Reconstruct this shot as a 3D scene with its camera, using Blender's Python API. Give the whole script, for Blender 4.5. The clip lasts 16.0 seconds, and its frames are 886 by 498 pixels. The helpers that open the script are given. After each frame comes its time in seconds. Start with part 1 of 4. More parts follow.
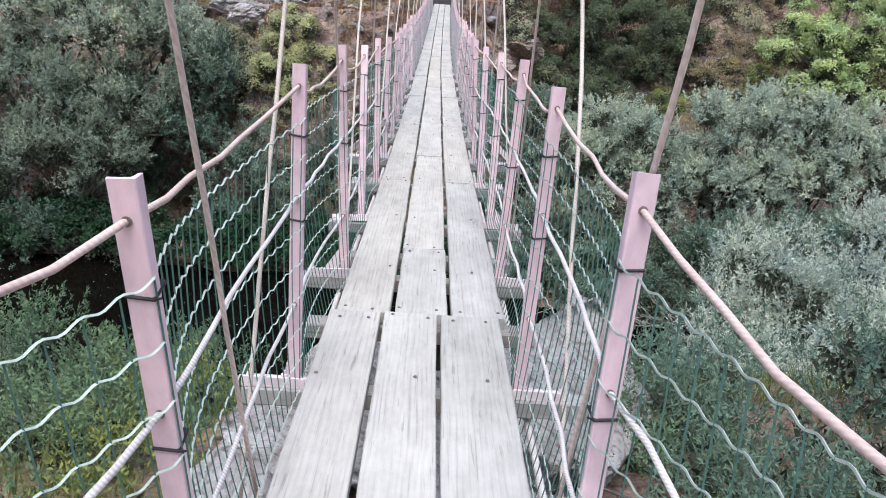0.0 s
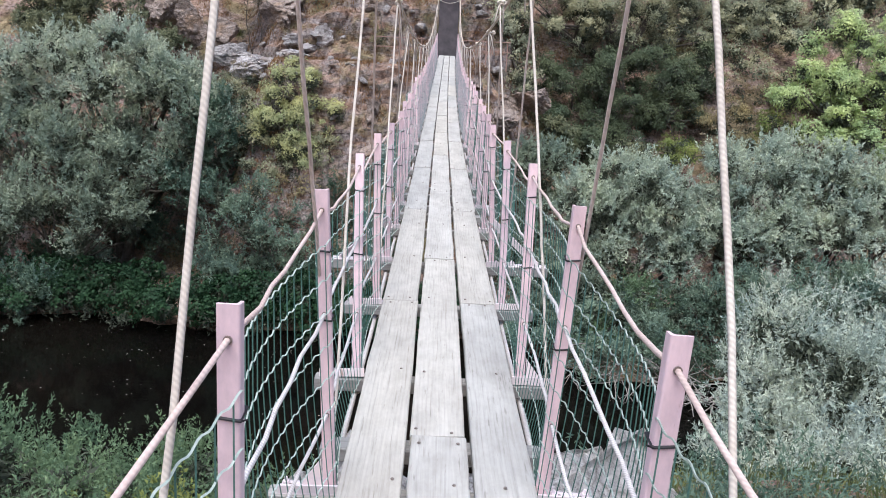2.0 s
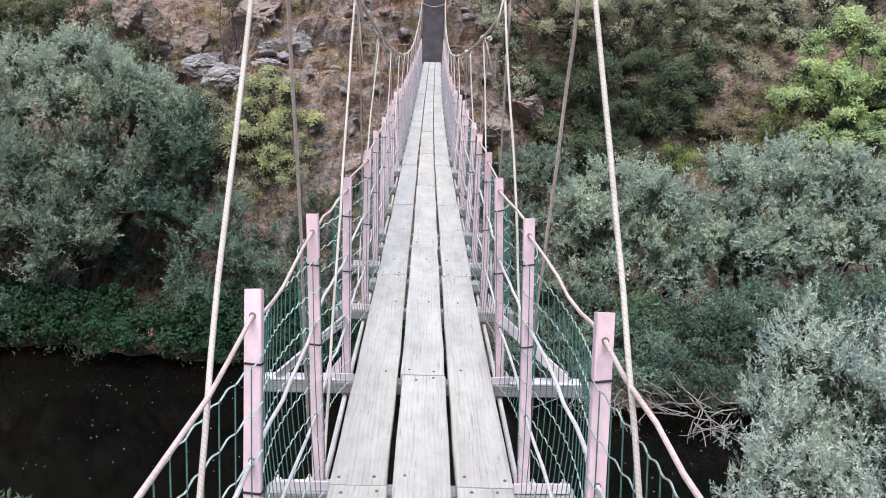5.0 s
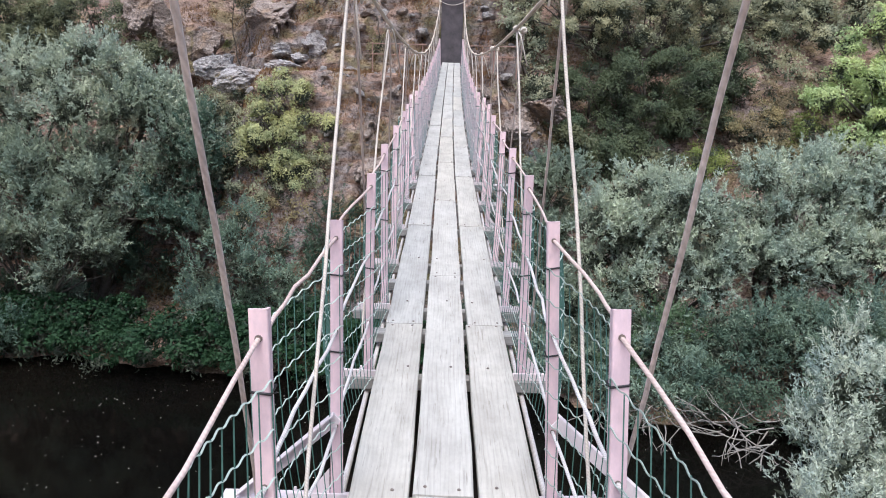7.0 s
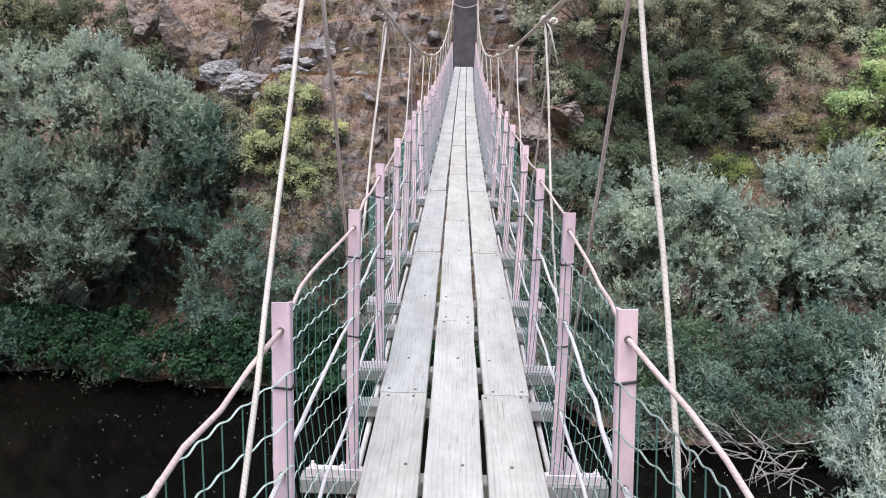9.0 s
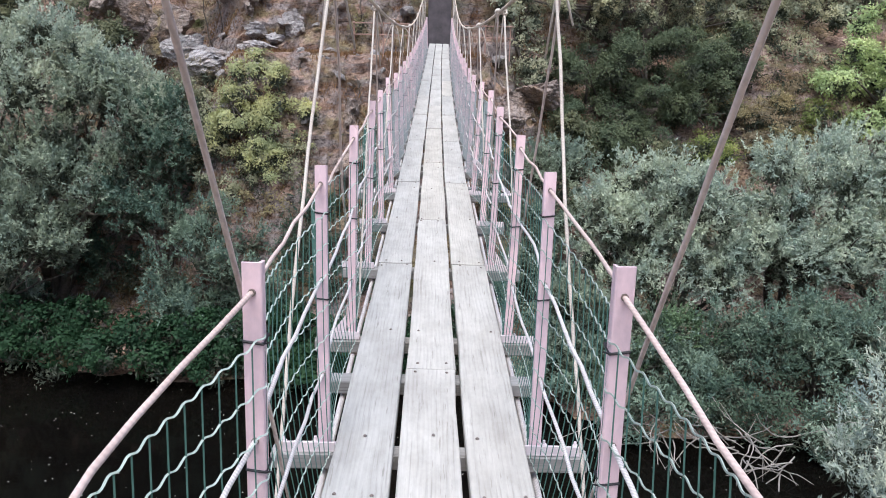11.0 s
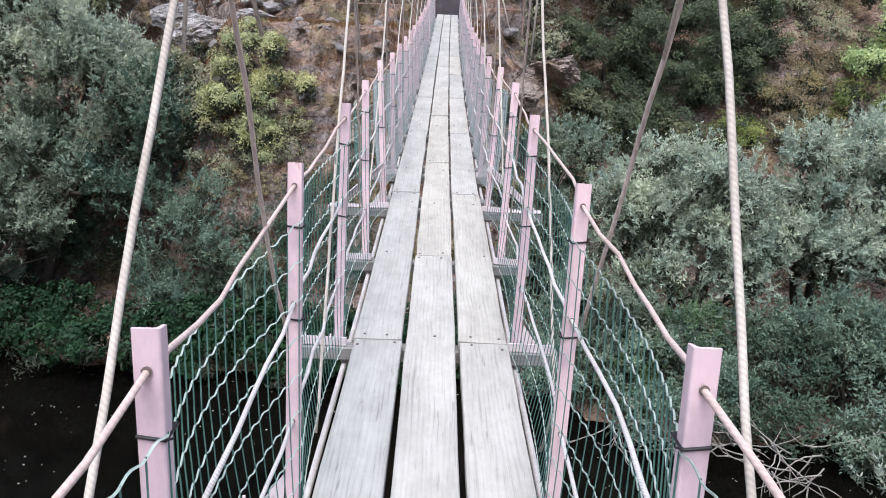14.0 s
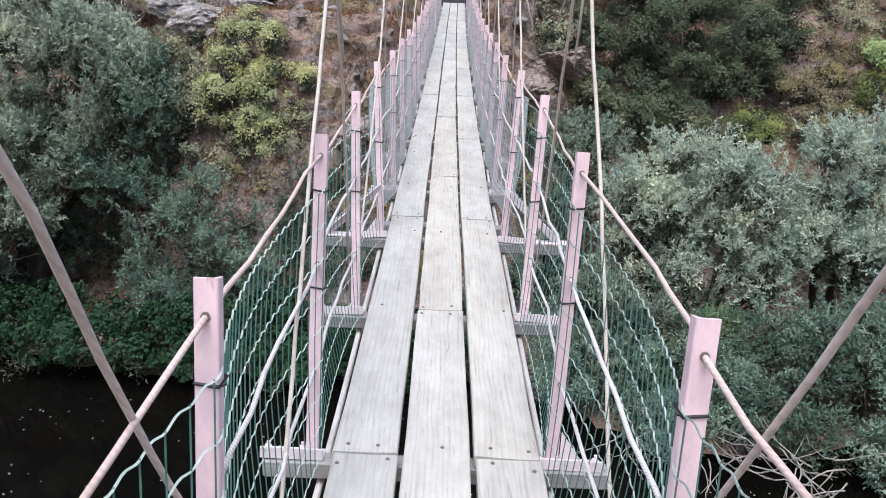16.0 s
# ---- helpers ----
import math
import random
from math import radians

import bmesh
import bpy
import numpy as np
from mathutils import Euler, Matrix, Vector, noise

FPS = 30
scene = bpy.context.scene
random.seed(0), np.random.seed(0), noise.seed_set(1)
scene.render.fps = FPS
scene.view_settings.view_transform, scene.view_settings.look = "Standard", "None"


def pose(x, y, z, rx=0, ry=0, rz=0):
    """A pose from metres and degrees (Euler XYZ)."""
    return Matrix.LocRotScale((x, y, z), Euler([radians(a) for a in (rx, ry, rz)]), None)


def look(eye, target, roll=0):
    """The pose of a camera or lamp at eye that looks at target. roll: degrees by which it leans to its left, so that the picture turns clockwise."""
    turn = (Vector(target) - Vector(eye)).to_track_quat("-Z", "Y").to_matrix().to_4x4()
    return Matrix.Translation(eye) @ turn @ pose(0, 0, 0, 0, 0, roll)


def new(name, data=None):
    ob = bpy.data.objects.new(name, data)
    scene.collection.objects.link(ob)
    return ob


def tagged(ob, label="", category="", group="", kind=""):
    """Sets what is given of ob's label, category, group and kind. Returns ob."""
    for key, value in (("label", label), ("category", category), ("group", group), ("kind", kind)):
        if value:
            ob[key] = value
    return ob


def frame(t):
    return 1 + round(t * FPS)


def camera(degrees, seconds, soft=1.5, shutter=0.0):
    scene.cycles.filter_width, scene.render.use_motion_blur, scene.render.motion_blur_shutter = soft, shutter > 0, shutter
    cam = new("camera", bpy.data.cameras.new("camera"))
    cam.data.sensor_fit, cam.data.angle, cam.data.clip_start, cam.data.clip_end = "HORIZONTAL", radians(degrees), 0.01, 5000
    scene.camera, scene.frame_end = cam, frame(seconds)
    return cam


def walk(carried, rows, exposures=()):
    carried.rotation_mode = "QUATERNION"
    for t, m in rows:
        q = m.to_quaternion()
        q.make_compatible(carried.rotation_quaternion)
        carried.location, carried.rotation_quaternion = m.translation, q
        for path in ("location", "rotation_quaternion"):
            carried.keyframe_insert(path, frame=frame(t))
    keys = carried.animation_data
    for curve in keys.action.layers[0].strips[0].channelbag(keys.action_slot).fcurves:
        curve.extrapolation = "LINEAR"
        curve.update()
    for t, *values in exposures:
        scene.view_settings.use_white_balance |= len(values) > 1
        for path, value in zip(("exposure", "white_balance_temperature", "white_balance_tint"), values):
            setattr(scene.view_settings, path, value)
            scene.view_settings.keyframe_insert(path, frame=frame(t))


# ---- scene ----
cam = camera(58.0, 16.0, soft=1.0)
PATH = [
    (0, (0.006, -0.208, 1.202), (0.051, 1.69, 0.571), 3.6),
    (0.5, (0.005, -0.03, 1.244), (0.029, 1.901, 0.727), 3.3),
    (1, (-0.024, 0.27, 1.288), (0.012, 2.206, 0.786), 3.6),
    (1.5, (-0.062, 0.556, 1.384), (-0.03, 2.487, 0.867), 3.0),
    (2, (-0.051, 0.871, 1.404), (-0.025, 2.799, 0.873), 2.9),
    (2.5, (-0.063, 1.197, 1.418), (-0.018, 3.126, 0.894), 3.2),
    (3, (-0.082, 1.514, 1.428), (-0.012, 3.448, 0.924), 2.9),
    (3.2, (-0.069, 1.64, 1.426), (-0.007, 3.576, 0.93), 2.5),
    (5.3, (-0.017, 2.944, 1.407), (0.036, 4.875, 0.886), 1.8),
    (5.5, (-0.033, 3.075, 1.4), (0.035, 5.006, 0.882), 2.0),
    (6, (-0.05, 3.341, 1.387), (0.029, 5.269, 0.861), 2.0),
    (6.5, (-0.029, 3.606, 1.364), (-0.01, 5.539, 0.853), 2.1),
    (7, (-0.032, 3.867, 1.351), (-0.027, 5.799, 0.833), 1.5),
    (7.5, (-0.034, 4.106, 1.327), (-0.058, 6.034, 0.793), 1.1),
    (8, (-0.017, 4.345, 1.322), (-0.057, 6.273, 0.794), 1.4),
    (8.5, (-0.034, 4.58, 1.309), (-0.055, 6.513, 0.794), 1.4),
    (9, (-0.022, 4.835, 1.292), (-0.049, 6.769, 0.785), 1.3),
    (9.5, (-0.01, 5.078, 1.271), (-0.062, 7.01, 0.754), 1.1),
    (10, (-0.018, 5.363, 1.256), (-0.019, 7.297, 0.746), 1.0),
    (10.2, (-0.019, 5.479, 1.241), (0.003, 7.409, 0.719), 1.2),
    (12.3, (-0.015, 6.621, 1.174), (0.028, 8.531, 0.584), 2.2),
    (12.5, (-0.011, 6.697, 1.174), (0.041, 8.602, 0.566), 2.8),
    (13, (-0.039, 6.963, 1.17), (0.053, 8.859, 0.539), 3.4),
    (13.5, (-0.027, 7.242, 1.177), (0.027, 9.143, 0.559), 2.7),
    (14, (0.0, 7.557, 1.169), (0.023, 9.459, 0.548), 2.3),
    (14.5, (-0.002, 7.821, 1.16), (0.053, 9.714, 0.518), 2.3),
    (15, (-0.015, 8.075, 1.182), (0.047, 9.973, 0.556), 2.2),
    (15.5, (-0.012, 8.339, 1.174), (-0.004, 10.242, 0.559), 2.2),
    (16, (-0.023, 8.505, 1.168), (-0.01, 10.397, 0.519), 2.5),
]
walk(cam, [(t, look(eye, target, roll)) for t, eye, target, roll in PATH], [(0.0, 1.0, 6150.0, 10.0), (16.0, 1.0, 6150.0, 10.0)])

# ---- light ----
world = bpy.data.worlds.new("overcast_sky")
world.use_nodes = True
scene.world = world
_nt = world.node_tree
_sky = _nt.nodes.new("ShaderNodeTexSky")
_sky.sky_type, _sky.sun_disc = "NISHITA", False
_sky.sun_elevation, _sky.sun_rotation = radians(67), radians(192)
_sky.air_density, _sky.dust_density, _sky.ozone_density = 1.0, 2.5, 1.0
_nt.links.new(_sky.outputs[0], _nt.nodes["Background"].inputs[0])
_nt.nodes["Background"].inputs[1].default_value = 0.115
_sun = bpy.data.lights.new("sun", "SUN")
_sun.energy, _sun.angle, _sun.color = 2.05, radians(50), (1.0, 0.97, 0.93)
new("sun", _sun).matrix_world = look((0, 0, 60), (5.3, 24.9, 0))

# ---- materials ----


def material(name, rough=0.8, metal=0.0, spec=0.3):
    m = bpy.data.materials.new(name)
    m.use_nodes = True
    b = m.node_tree.nodes["Principled BSDF"]
    b.inputs["Roughness"].default_value = rough
    b.inputs["Metallic"].default_value = metal
    b.inputs["Specular IOR Level"].default_value = spec
    return m, m.node_tree, b


def ramp(nt, source, stops):
    r = nt.nodes.new("ShaderNodeValToRGB")
    e = r.color_ramp.elements
    while len(e) < len(stops):
        e.new(0.5)
    for item, (p, c) in zip(e, stops):
        item.position, item.color = p, (*c, 1)
    nt.links.new(source, r.inputs[0])
    return r.outputs[0]


def coords(nt, scale=(1, 1, 1), shift=None):
    tc = nt.nodes.new("ShaderNodeTexCoord")
    mp = nt.nodes.new("ShaderNodeMapping")
    mp.inputs["Scale"].default_value = scale
    nt.links.new(tc.outputs["Object"], mp.inputs[0])
    if shift is not None:
        nt.links.new(shift, mp.inputs["Location"])
    return mp.outputs[0]


def noise_tex(nt, vec, scale, detail=5.0, rough=0.6):
    n = nt.nodes.new("ShaderNodeTexNoise")
    n.inputs["Scale"].default_value, n.inputs["Detail"].default_value, n.inputs["Roughness"].default_value = scale, detail, rough
    nt.links.new(vec, n.inputs["Vector"])
    return n.outputs["Fac"]


def mix(nt, a, b, fac, blend="MIX"):
    m = nt.nodes.new("ShaderNodeMix")
    m.data_type, m.blend_type = "RGBA", blend
    for value, i in ((fac, 0), (a, 6), (b, 7)):
        if isinstance(value, (int, float)):
            m.inputs[i].default_value = value
        elif isinstance(value, tuple):
            m.inputs[i].default_value = (*value, 1)
        else:
            nt.links.new(value, m.inputs[i])
    return m.outputs[2]


def bump(nt, b, height, strength=0.3, distance=0.01):
    n = nt.nodes.new("ShaderNodeBump")
    n.inputs["Strength"].default_value, n.inputs["Distance"].default_value = strength, distance
    nt.links.new(height, n.inputs["Height"])
    nt.links.new(n.outputs[0], b.inputs["Normal"])


def own_shift(nt):
    info = nt.nodes.new("ShaderNodeObjectInfo")
    mul = nt.nodes.new("ShaderNodeVectorMath")
    mul.operation = "SCALE"
    mul.inputs["Scale"].default_value = 37.0
    comb = nt.nodes.new("ShaderNodeCombineXYZ")
    for i in range(3):
        nt.links.new(info.outputs["Random"], comb.inputs[i])
    nt.links.new(comb.outputs[0], mul.inputs[0])
    return mul.outputs[0], info.outputs["Random"]


def wood(name, light, dark, along="y", grain=1.0):
    """Weathered timber: long grain lines, rings round knots, grey stains."""
    m, nt, b = material(name, 0.82, 0, 0.2)
    shift, rnd = own_shift(nt)
    def along_grain(k):
        return coords(nt, (1, k, 1) if along == "y" else (k, 1, 1), shift)
    warp = noise_tex(nt, along_grain(0.3), 5, 3)
    fine, mid = noise_tex(nt, along_grain(0.012), 210 * grain, 3, 0.6), noise_tex(nt, along_grain(0.04), 48 * grain, 4, 0.6)
    wv = nt.nodes.new("ShaderNodeTexWave")
    wv.bands_direction = "X" if along == "y" else "Y"
    wv.inputs["Scale"].default_value, wv.inputs["Distortion"].default_value, wv.inputs["Detail"].default_value = 17 * grain, 9.0, 2
    wv.inputs["Detail Scale"].default_value = 0.7
    nt.links.new(along_grain(0.16), wv.inputs["Vector"])
    g = mix(nt, mix(nt, fine, mid, 0.4), wv.outputs["Fac"], 0.13)
    col = ramp(nt, g, ((0.3, dark), (0.43, tuple(0.72 * a + 0.28 * c for a, c in zip(light, dark))), (0.62, light)))
    stain = ramp(nt, warp, ((0.3, (0.74, 0.73, 0.73)), (0.62, (1, 1, 1))))
    tone = ramp(nt, rnd, ((0.0, (0.9, 0.91, 0.92)), (0.5, (1, 1, 1)), (1.0, (1.0, 0.975, 0.93))))
    col = mix(nt, mix(nt, col, stain, 0.8, "MULTIPLY"), tone, 1.0, "MULTIPLY")
    check = ramp(nt, noise_tex(nt, along_grain(0.05), 95 * grain, 4, 0.6), ((0.31, (0.5, 0.48, 0.46)), (0.38, (1, 1, 1))))
    col = mix(nt, col, check, 0.6, "MULTIPLY")
    blotch = ramp(nt, noise_tex(nt, along_grain(0.45), 16, 5, 0.7), ((0.35, (0.86, 0.85, 0.84)), (0.6, (1.04, 1.04, 1.04))))
    col = mix(nt, col, blotch, 0.8, "MULTIPLY")
    nt.links.new(col, b.inputs["Base Color"])
    bump(nt, b, g, 0.4, 0.002)
    return m


def painted_steel(name, paint, rust, amount):
    m, nt, b = material(name, 0.5, 0, 0.4)
    shift, rnd = own_shift(nt)
    v = coords(nt, (1, 1, 0.25), shift)
    n1, n2 = noise_tex(nt, v, 14, 6, 0.7), noise_tex(nt, v, 90, 3)
    faded = tuple(min(1, c * 1.12 + 0.03) for c in paint)
    col = mix(nt, paint, faded, n2)
    col = mix(nt, col, ramp(nt, rnd, ((0, (0.86, 0.88, 0.92)), (1, (1, 1, 1)))), 1.0, "MULTIPLY")
    grime = ramp(nt, noise_tex(nt, coords(nt, (1, 1, 0.5), shift), 9, 6, 0.7), ((0.34, (0.76, 0.77, 0.8)), (0.6, (1.04, 1.03, 1.03))))
    col = mix(nt, col, grime, 1.0, "MULTIPLY")
    col = mix(nt, col, rust, ramp(nt, n1, ((amount, (0, 0, 0)), (amount + 0.1, (1, 1, 1)))))
    nt.links.new(col, b.inputs["Base Color"])
    bump(nt, b, n1, 0.15, 0.002)
    return m


def rope(name, light, dark, twist=260.0):
    m, nt, b = material(name, 0.8, 0, 0.2)
    v = coords(nt)
    wv = nt.nodes.new("ShaderNodeTexWave")
    wv.bands_direction = "DIAGONAL"
    wv.inputs["Scale"].default_value, wv.inputs["Distortion"].default_value = twist / 6.0, 1.5
    nt.links.new(v, wv.inputs["Vector"])
    n1 = noise_tex(nt, v, 6, 4)
    col = mix(nt, mix(nt, dark, light, wv.outputs["Fac"]), ramp(nt, n1, ((0.3, (0.78, 0.75, 0.74)), (0.7, (1, 1, 1)))), 1.0, "MULTIPLY")
    col = mix(nt, col, ramp(nt, noise_tex(nt, v, 70, 3, 0.7), ((0.36, (0.74, 0.72, 0.72)), (0.58, (1.06, 1.06, 1.06)))), 0.4, "MULTIPLY")
    nt.links.new(col, b.inputs["Base Color"])
    bump(nt, b, wv.outputs["Fac"], 0.12, 0.0015)
    return m


def plain(name, a, c, scale, rough=0.6, metal=0.0, spec=0.3):
    m, nt, b = material(name, rough, metal, spec)
    n1 = noise_tex(nt, coords(nt), scale, 5)
    nt.links.new(ramp(nt, n1, ((0.3, a), (0.7, c))), b.inputs["Base Color"])
    bump(nt, b, n1, 0.2, 0.004)
    return m


def foliage(name, dark, mid, light, shine=0.35):
    """Leaves: every leaf its own tone, with larger drifts of colour; some light passes through."""
    m, nt, b = material(name, 0.7, 0, shine)
    geo = nt.nodes.new("ShaderNodeNewGeometry")
    dark, light = (tuple(0.55 * e + 0.45 * c for e, c in zip(end, mid)) for end in (dark, light))
    col = ramp(nt, geo.outputs["Random Per Island"], ((0.0, dark), (0.45, mid), (1.0, light)))
    drift = ramp(nt, noise_tex(nt, coords(nt), 0.8, 4), ((0.35, (0.66, 0.74, 0.76)), (0.65, (1.14, 1.1, 0.98))))
    col = mix(nt, col, drift, 1.0, "MULTIPLY")
    nt.links.new(col, b.inputs["Base Color"])
    tr = nt.nodes.new("ShaderNodeBsdfTranslucent")
    nt.links.new(col, tr.inputs[0])
    ms = nt.nodes.new("ShaderNodeMixShader")
    ms.inputs[0].default_value = 0.28
    nt.links.new(b.outputs[0], ms.inputs[1])
    nt.links.new(tr.outputs[0], ms.inputs[2])
    nt.links.new(ms.outputs[0], nt.nodes["Material Output"].inputs[0])
    return m


def rock_material(name, a, c, lichen):
    m, nt, b = material(name, 0.9, 0, 0.2)
    v = coords(nt)
    n1, n2 = noise_tex(nt, v, 1.1, 8, 0.65), noise_tex(nt, coords(nt, (1, 1, 3.2)), 3.0, 8, 0.75)
    vo = nt.nodes.new("ShaderNodeTexVoronoi")
    vo.feature = "DISTANCE_TO_EDGE"
    vo.inputs["Scale"].default_value = 2.2
    nt.links.new(coords(nt, (1, 1, 2.5)), vo.inputs["Vector"])
    crack = ramp(nt, vo.outputs["Distance"], ((0.0, (0.5, 0.46, 0.43)), (0.05, (1, 1, 1))))
    col = ramp(nt, n2, ((0.3, a), (0.68, c)))
    col = mix(nt, col, lichen, ramp(nt, n1, ((0.5, (0, 0, 0)), (0.64, (1, 1, 1)))))
    col = mix(nt, col, crack, 0.75, "MULTIPLY")
    fine = noise_tex(nt, v, 18, 6, 0.8)
    col = mix(nt, col, ramp(nt, fine, ((0.34, (0.36, 0.33, 0.32)), (0.5, (1, 1, 1)), (0.7, (1.2, 1.18, 1.16)))), 1.0, "MULTIPLY")
    nt.links.new(col, b.inputs["Base Color"])
    bump(nt, b, n2, 1.0, 0.2)
    return m


def ground_material():
    m, nt, b = material("earth_dry_grass_and_rock", 0.95, 0, 0.15)
    v = coords(nt)
    n1, n2, n3 = noise_tex(nt, v, 0.33, 6, 0.6), noise_tex(nt, v, 2.4, 8, 0.75), noise_tex(nt, coords(nt, (1, 1, 3)), 0.9, 8, 0.7)
    soil = ramp(nt, n2, ((0.3, (0.09, 0.054, 0.042)), (0.5, (0.26, 0.17, 0.128)), (0.7, (0.42, 0.305, 0.24))))
    stone = ramp(nt, n2, ((0.32, (0.12, 0.1, 0.095)), (0.68, (0.47, 0.42, 0.41))))
    grass = ramp(nt, n2, ((0.3, (0.03, 0.04, 0.015)), (0.7, (0.12, 0.125, 0.05))))
    geo = nt.nodes.new("ShaderNodeNewGeometry")
    sep = nt.nodes.new("ShaderNodeSeparateXYZ")
    nt.links.new(geo.outputs["Normal"], sep.inputs[0])
    steep = ramp(nt, sep.outputs[2], ((0.35, (1, 1, 1)), (0.75, (0.25, 0.25, 0.25))))
    patch = ramp(nt, n3, ((0.42, (0, 0, 0)), (0.55, (1, 1, 1))))
    col = mix(nt, soil, stone, mix(nt, patch, steep, 1.0, "MULTIPLY"))
    col = mix(nt, col, grass, ramp(nt, n1, ((0.57, (0, 0, 0)), (0.7, (1, 1, 1)))))
    nt.links.new(col, b.inputs["Base Color"])
    moss = ramp(nt, noise_tex(nt, v, 0.7, 7, 0.7), ((0.5, (0, 0, 0)), (0.62, (0.75, 0.75, 0.75))))
    col = mix(nt, col, ramp(nt, n2, ((0.35, (0.12, 0.1, 0.05)), (0.65, (0.34, 0.29, 0.16)))), moss)
    fine = noise_tex(nt, v, 11, 6, 0.8)
    col = mix(nt, col, ramp(nt, fine, ((0.36, (0.32, 0.29, 0.28)), (0.5, (1, 1, 1)), (0.66, (1.3, 1.27, 1.25)))), 1.0, "MULTIPLY")
    gap = ramp(nt, noise_tex(nt, coords(nt, (1, 1, 2.4)), 3.6, 5, 0.65), ((0.36, (0.25, 0.22, 0.21)), (0.44, (1, 1, 1))))
    col = mix(nt, col, gap, 0.85, "MULTIPLY")
    nt.links.new(col, b.inputs["Base Color"])
    bump(nt, b, n2, 0.9, 0.2)
    return m


def water_material():
    m, nt, b = material("dark_river_water", 0.06, 0, 0.32)
    v = coords(nt)
    n1 = noise_tex(nt, coords(nt, (0.5, 1, 1)), 1.6, 4)
    nt.links.new(ramp(nt, noise_tex(nt, v, 0.2, 3), ((0.3, (0.002, 0.002, 0.002)), (0.7, (0.005, 0.004, 0.003)))), b.inputs["Base Color"])
    b.inputs["IOR"].default_value = 1.33
    bump(nt, b, n1, 0.12, 0.03)
    return m


M_PLANK = wood("sun_bleached_plank", (0.53, 0.515, 0.483), (0.352, 0.339, 0.316))
M_BEAM = wood("grey_beam_timber", (0.38, 0.375, 0.37), (0.2, 0.195, 0.19), "x")
M_POST = painted_steel("pale_pink_paint", (0.77, 0.57, 0.595), (0.24, 0.11, 0.065), 0.655)
M_PLATE = painted_steel("worn_pink_paint", (0.76, 0.66, 0.66), (0.24, 0.12, 0.08), 0.62)
M_ROPE = rope("pinkish_steel_rope", (0.69, 0.555, 0.515), (0.6, 0.475, 0.44))
M_MAIN = rope("beige_main_cable", (0.74, 0.64, 0.54), (0.64, 0.545, 0.46), 160)
M_WHITE_ROPE = rope("white_braided_rope", (0.78, 0.75, 0.74), (0.56, 0.53, 0.53), 360)
M_HANGER = rope("grey_beige_hanger_rope", (0.7, 0.645, 0.58), (0.585, 0.53, 0.475), 300)
M_STEEL_HANGER = rope("pinkish_brown_hanger_rope", (0.77, 0.66, 0.605), (0.66, 0.56, 0.51), 260)
M_WAVY = plain("pale_green_coated_wire", (0.32, 0.4, 0.36), (0.5, 0.57, 0.52), 30, 0.45)
M_GREYWIRE = plain("grey_galvanised_wire", (0.27, 0.3, 0.31), (0.38, 0.42, 0.43), 30, 0.5)
M_GREEN = plain("dark_green_coated_wire", (0.05, 0.125, 0.105), (0.095, 0.19, 0.165), 30, 0.45)
M_TIE = plain("black_tie", (0.012, 0.012, 0.014), (0.03, 0.03, 0.035), 60, 0.5)
M_BOLT = plain("rusted_bolt", (0.15, 0.12, 0.105), (0.32, 0.27, 0.25), 300, 0.5, 0.6)
M_GROUND = ground_material()
M_WATER = water_material()
M_FOAM = plain("leaf_litter_and_foam", (0.35, 0.33, 0.28), (0.6, 0.58, 0.52), 20, 0.8)
M_ROCK = rock_material("grey_brown_schist", (0.25, 0.2, 0.175), (0.54, 0.46, 0.42), (0.4, 0.29, 0.215))
M_GREY_ROCK = rock_material("pale_grey_rock", (0.34, 0.32, 0.32), (0.68, 0.65, 0.65), (0.42, 0.36, 0.32))
M_BANK_ROCK = rock_material("bleached_bank_rock", (0.48, 0.46, 0.46), (0.76, 0.74, 0.74), (0.58, 0.55, 0.52))
M_DARK = plain("dark_weathered_concrete", (0.055, 0.05, 0.056), (0.125, 0.11, 0.12), 3.0, 0.9)
M_RAIL = plain("rusty_red_rail_paint", (0.26, 0.16, 0.13), (0.42, 0.28, 0.235), 8, 0.6)
M_BARK = plain("grey_bark", (0.045, 0.038, 0.03), (0.13, 0.115, 0.1), 9, 0.9)
# twig colour, darkened to stand for the shade inside the crowns
M_TWIG_SHADE = plain("inner_twigs_painted_shade", (0.05, 0.062, 0.045), (0.105, 0.12, 0.088), 6, 0.95, 0.0, 0.1)
M_DEAD = plain("bleached_dead_wood", (0.2, 0.18, 0.16), (0.42, 0.39, 0.36), 12, 0.9)
F_SILVER = foliage("silver_willow_leaves", (0.396, 0.457, 0.383), (0.47, 0.537, 0.451), (0.567, 0.635, 0.543), 0.2)
F_PALE = foliage("pale_silver_willow_leaves", (0.428, 0.483, 0.433), (0.499, 0.558, 0.499), (0.598, 0.657, 0.594), 0.2)
F_DUSK = foliage("blue_green_willow_leaves", (0.128, 0.18, 0.146), (0.21, 0.29, 0.232), (0.337, 0.435, 0.355), 0.2)
F_MID = foliage("mid_green_leaves", (0.14, 0.152, 0.095), (0.185, 0.2, 0.127), (0.24, 0.25, 0.17), 0.12)
# paler olive: the haze of distance is put into the leaf colour
F_HAZE = foliage("pale_olive_leaves_painted_haze", (0.349, 0.354, 0.252), (0.421, 0.426, 0.308), (0.503, 0.503, 0.38), 0.1)
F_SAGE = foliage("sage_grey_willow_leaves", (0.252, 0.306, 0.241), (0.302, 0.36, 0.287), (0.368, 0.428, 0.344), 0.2)
